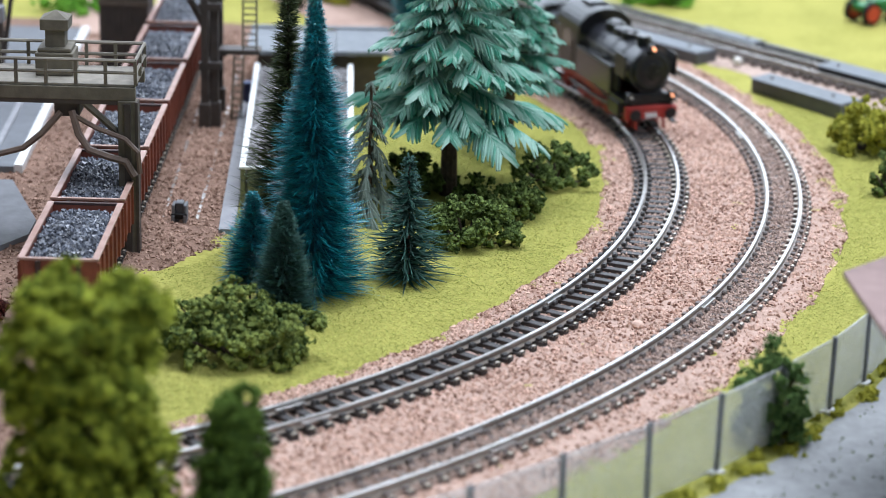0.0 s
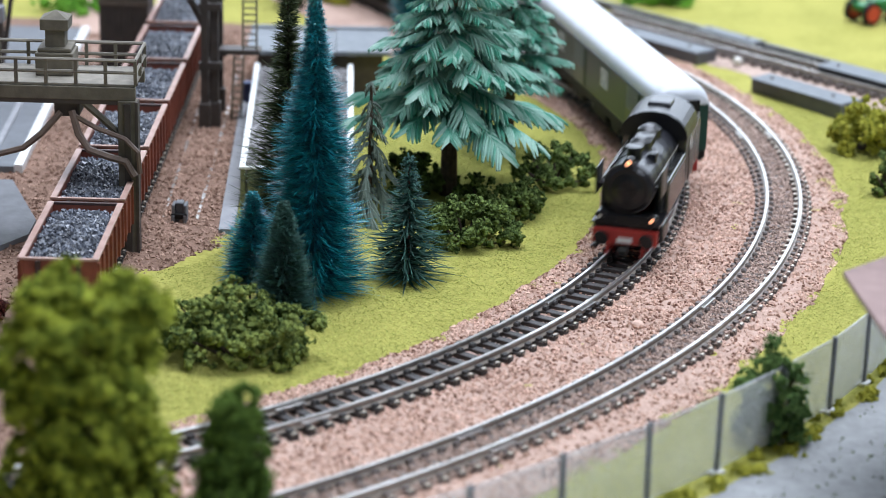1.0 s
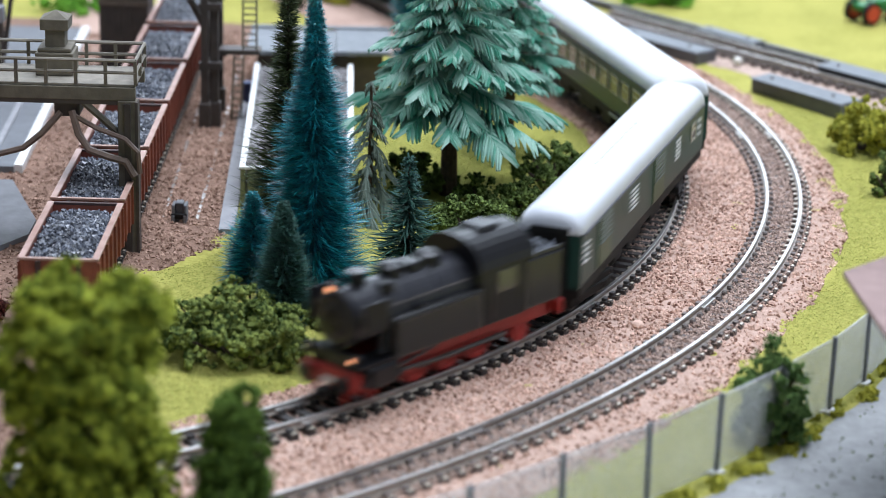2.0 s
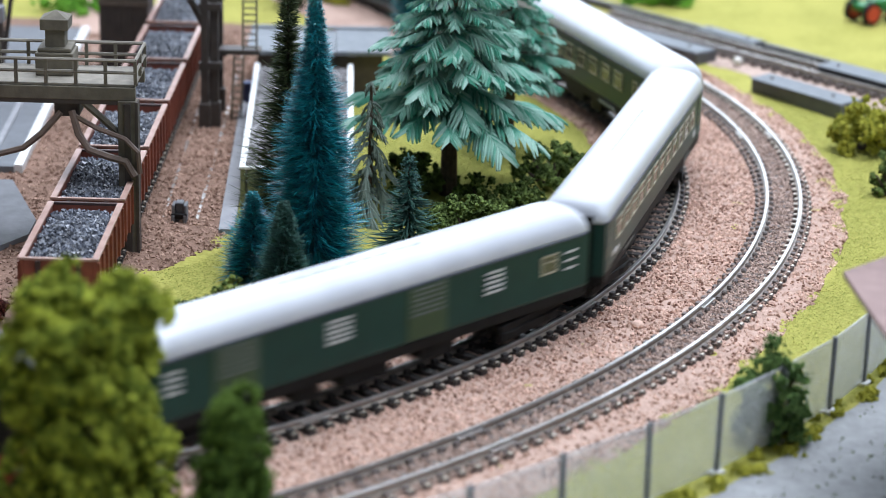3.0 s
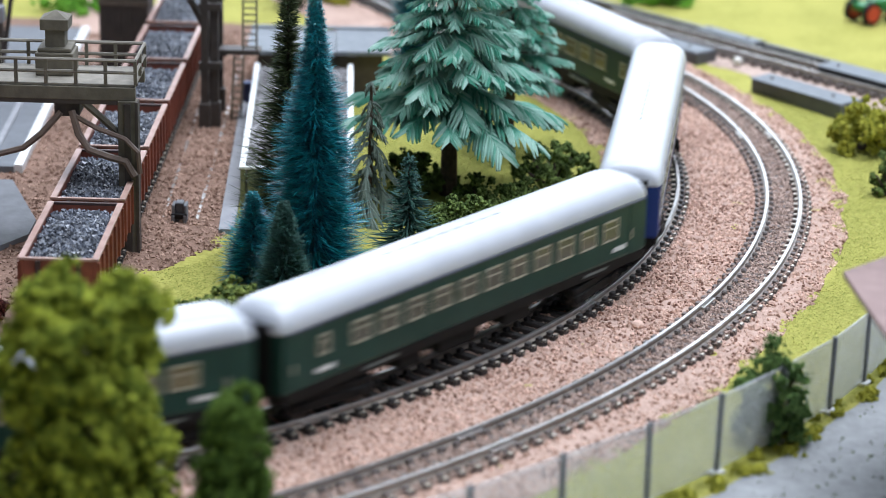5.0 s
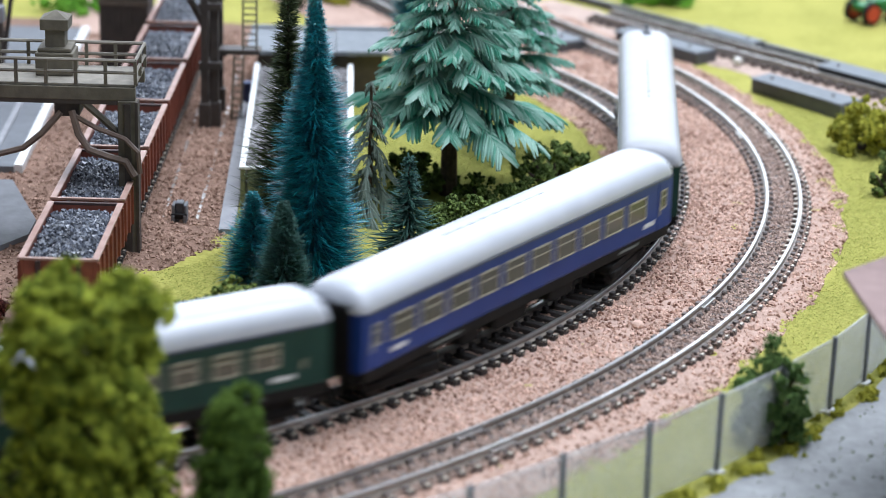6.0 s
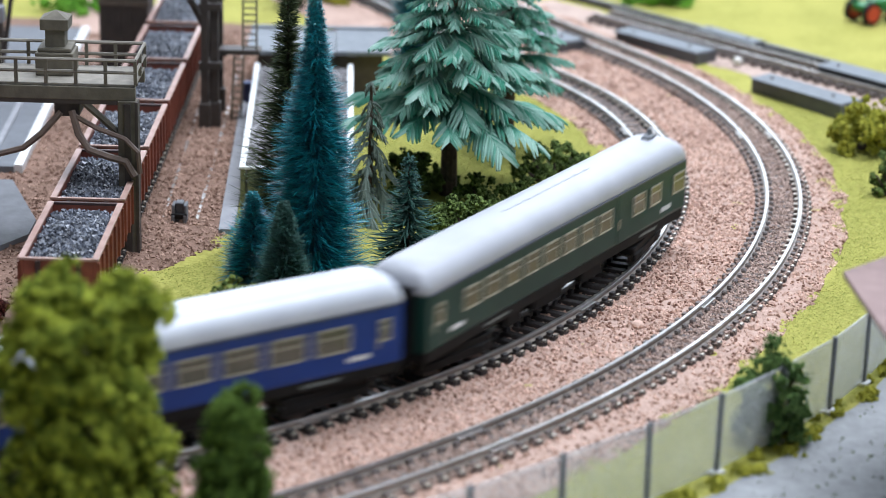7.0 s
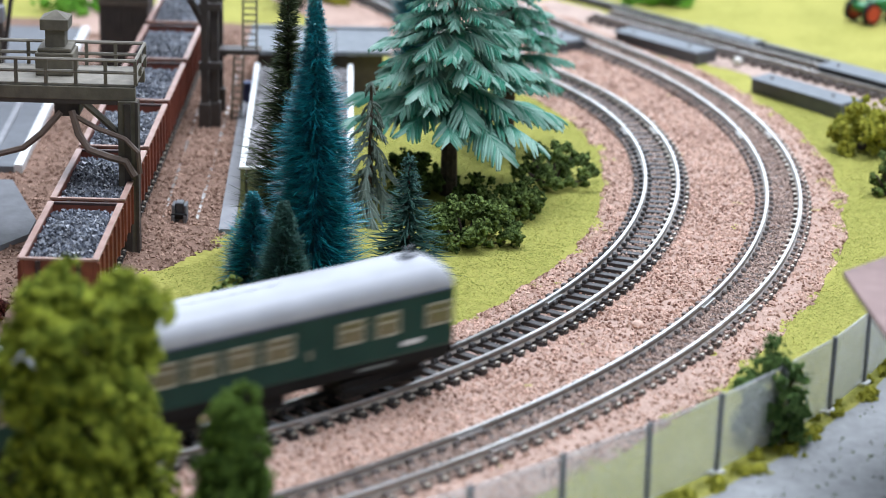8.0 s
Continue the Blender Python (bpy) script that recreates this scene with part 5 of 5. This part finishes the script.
        bm = rod((34.6, s * 6.2, 6.4), (36.4, s * 6.2, 6.4), 0.8)
        add_rod(bm, (36.4, s * 6.2, 6.4), (36.9, s * 6.2, 6.4), 2.0, 1.9, seg=16)
        part("buffer", bm, "black", L)
        lamp = part("headlamp", rod((32.8, s * 7.2, 11.9), (34.6, s * 7.2, 11.9), 1.4, seg=14), "black", L)
        part("lamp_glass", rod((34.6, s * 7.2, 11.9), (34.85, s * 7.2, 11.9), 0.55, seg=14), "lamp" if s > 0 else "lens", lamp)
        part("front_step", box(31.5, 34.0, s * 8.6 - 0.9, s * 8.6 + 0.9, 2.4, 3.2, 0.2), "black", L)
        part("rail_guard", box(33.2, 34.2, s * 4.9 - 0.4, s * 4.9 + 0.4, 1.0, 4.8), "red", L)
    beam = part("buffer_beam", box(33.2, 34.8, -9.0, 9.0, 4.4, 8.6, 0.3), "red", L, "red buffer beam with pale plate")
    part("plate", box(34.8, 34.95, -2.1, 2.1, 4.9, 6.5), "print", beam, "pale plate with plain bars")
    part("coupler", box(33.5, 38.5, -1.3, 1.3, 2.2, 4.0, 0.3), "under", L)
    part("apron", box(30.5, 33.6, -7.2, 7.2, 8.6, 12.6, 0.6), "black", L)
    lamp = part("headlamp", rod((32.6, 0, 27.6), (34.4, 0, 27.6), 1.5, seg=14), "black", L)
    part("lamp_glass", rod((34.4, 0, 27.6), (34.75, 0, 27.6), 0.7, seg=14), "lamp", lamp, "glowing orange headlamp glass")
    cab = part("cab", box(-25, -8.5, -9.3, 9.3, 9.4, 24.2, 0.4), "black", L)
    arc = [(9.7 * math.cos(a), 24.0 + 7.4 * math.sin(a) ** 0.9) for a in (math.pi * k / 14 for k in range(15))]
    part("cab_roof", hull(-27, -7.0, [(9.7, 23.4), *arc, (-9.7, 23.4)]), "black", cab)
    part("roof_hatch", box(-21, -14, -3.4, 3.4, 30.4, 32.2, 0.5), "soot", cab)
    for s in (-1, 1):
        part("cab_window", box(-21, -14.0, s * 9.3 - 0.2, s * 9.3 + 0.2, 17, 22.6, 0.2), "paned", cab)
        part("front_window", box(-8.6, -8.2, s * 7.9 - 1.1, s * 7.9 + 1.1, 20.6, 24, 0.1), "paned", cab)
        part("cab_handrail", tube([(-12.2, s * 9.8, 11), (-12.2, s * 9.8, 20)], 0.25), "wheel", cab)
    bunker = part("coal_bunker", box(-39.5, -25, -8.9, 8.9, 9.4, 22.6, 0.7), "tank", L, "black coal bunker")
    part("bunker_rail", box(-39.2, -25.2, -8.6, -8.1, 22.6, 23.6, 0.1), "soot", bunker)
    part("bunker_rail", box(-39.2, -25.2, 8.1, 8.6, 22.6, 23.6, 0.1), "soot", bunker)
    pts = np.stack([rng.uniform(-38.4, -26, 320), rng.uniform(-7.4, 7.4, 320), rng.uniform(22.0, 23.6, 320)], 1)
    raw("coal", *lumps(pts, 0.5, 1.0), "coal", bunker)
    part("rear_beam", box(-40.6, -39.2, -8.6, 8.6, 5.0, 8.6, 0.3), "red", L, "red rear buffer beam")
    sets = []
    for x, r in ((-12, 5.0), (-1.0, 5.0), (10, 5.0), (26, 2.9), (-28, 2.9)):
        me = mesh_of("wheelset", wheelset_bm(r, 24), "red")
        w = part("wheelset", me, None, L, "red spoked wheels")
        w.location = (x * MM, 0, r * MM)
        sets.append((w, x, r))
    return L, sets


LOCO = locomotive()
TRAIN_OFF = -0.7


def ride(s_mid, half):
    """The pose of a vehicle whose two pivots stand on the inner track, half either side of s_mid, and its front's bearing."""
    a, b = INNER.at(s_mid - half, TRAIN_OFF), INNER.at(s_mid + half, TRAIN_OFF)
    h = math.degrees(math.atan2(a[1] - b[1], a[0] - b[0]))
    return (a[0] + b[0]) / 2, (a[1] + b[1]) / 2, h


def bearing(s):
    n = INNER.at(s)
    return math.degrees(math.atan2(-n[2], n[3]))


def motions():
    steps = [i / 10 for i in range(81)]
    fine = [i / FPS for i in range(0, 8 * FPS + 1)]

    def spin(sets):
        for w, x, r in sets:
            walk(w, [(t, at(x, 0, r, 0, math.degrees(gone(t) / r), 0)) for t in fine])

    loco, sets = LOCO
    rows = []
    for t in steps:
        x, y, h = ride(380.0 - gone(t), 15)
        rows.append((t, at(x, y, RAIL_TOP, 0, 0, h)))
    walk(loco, rows)
    spin(sets)
    for (c, bogies, length), s0 in zip(COACHES, MIDS):
        rows, turn = [], {0: [], 1: []}
        for t in steps:
            s = s0 - gone(t)
            x, y, h = ride(s, length / 2 * 0.72)
            rows.append((t, at(x, y, RAIL_TOP, 0, 0, h)))
            for k, (b, bx, _) in enumerate(bogies):
                turn[k].append((t, at(bx, 0, 0, 0, 0, (bearing(s - bx) - h + 180) % 360 - 180)))
        walk(c, rows)
        for k, (b, bx, bsets) in enumerate(bogies):
            walk(b, turn[k])
            spin(bsets)


motions()
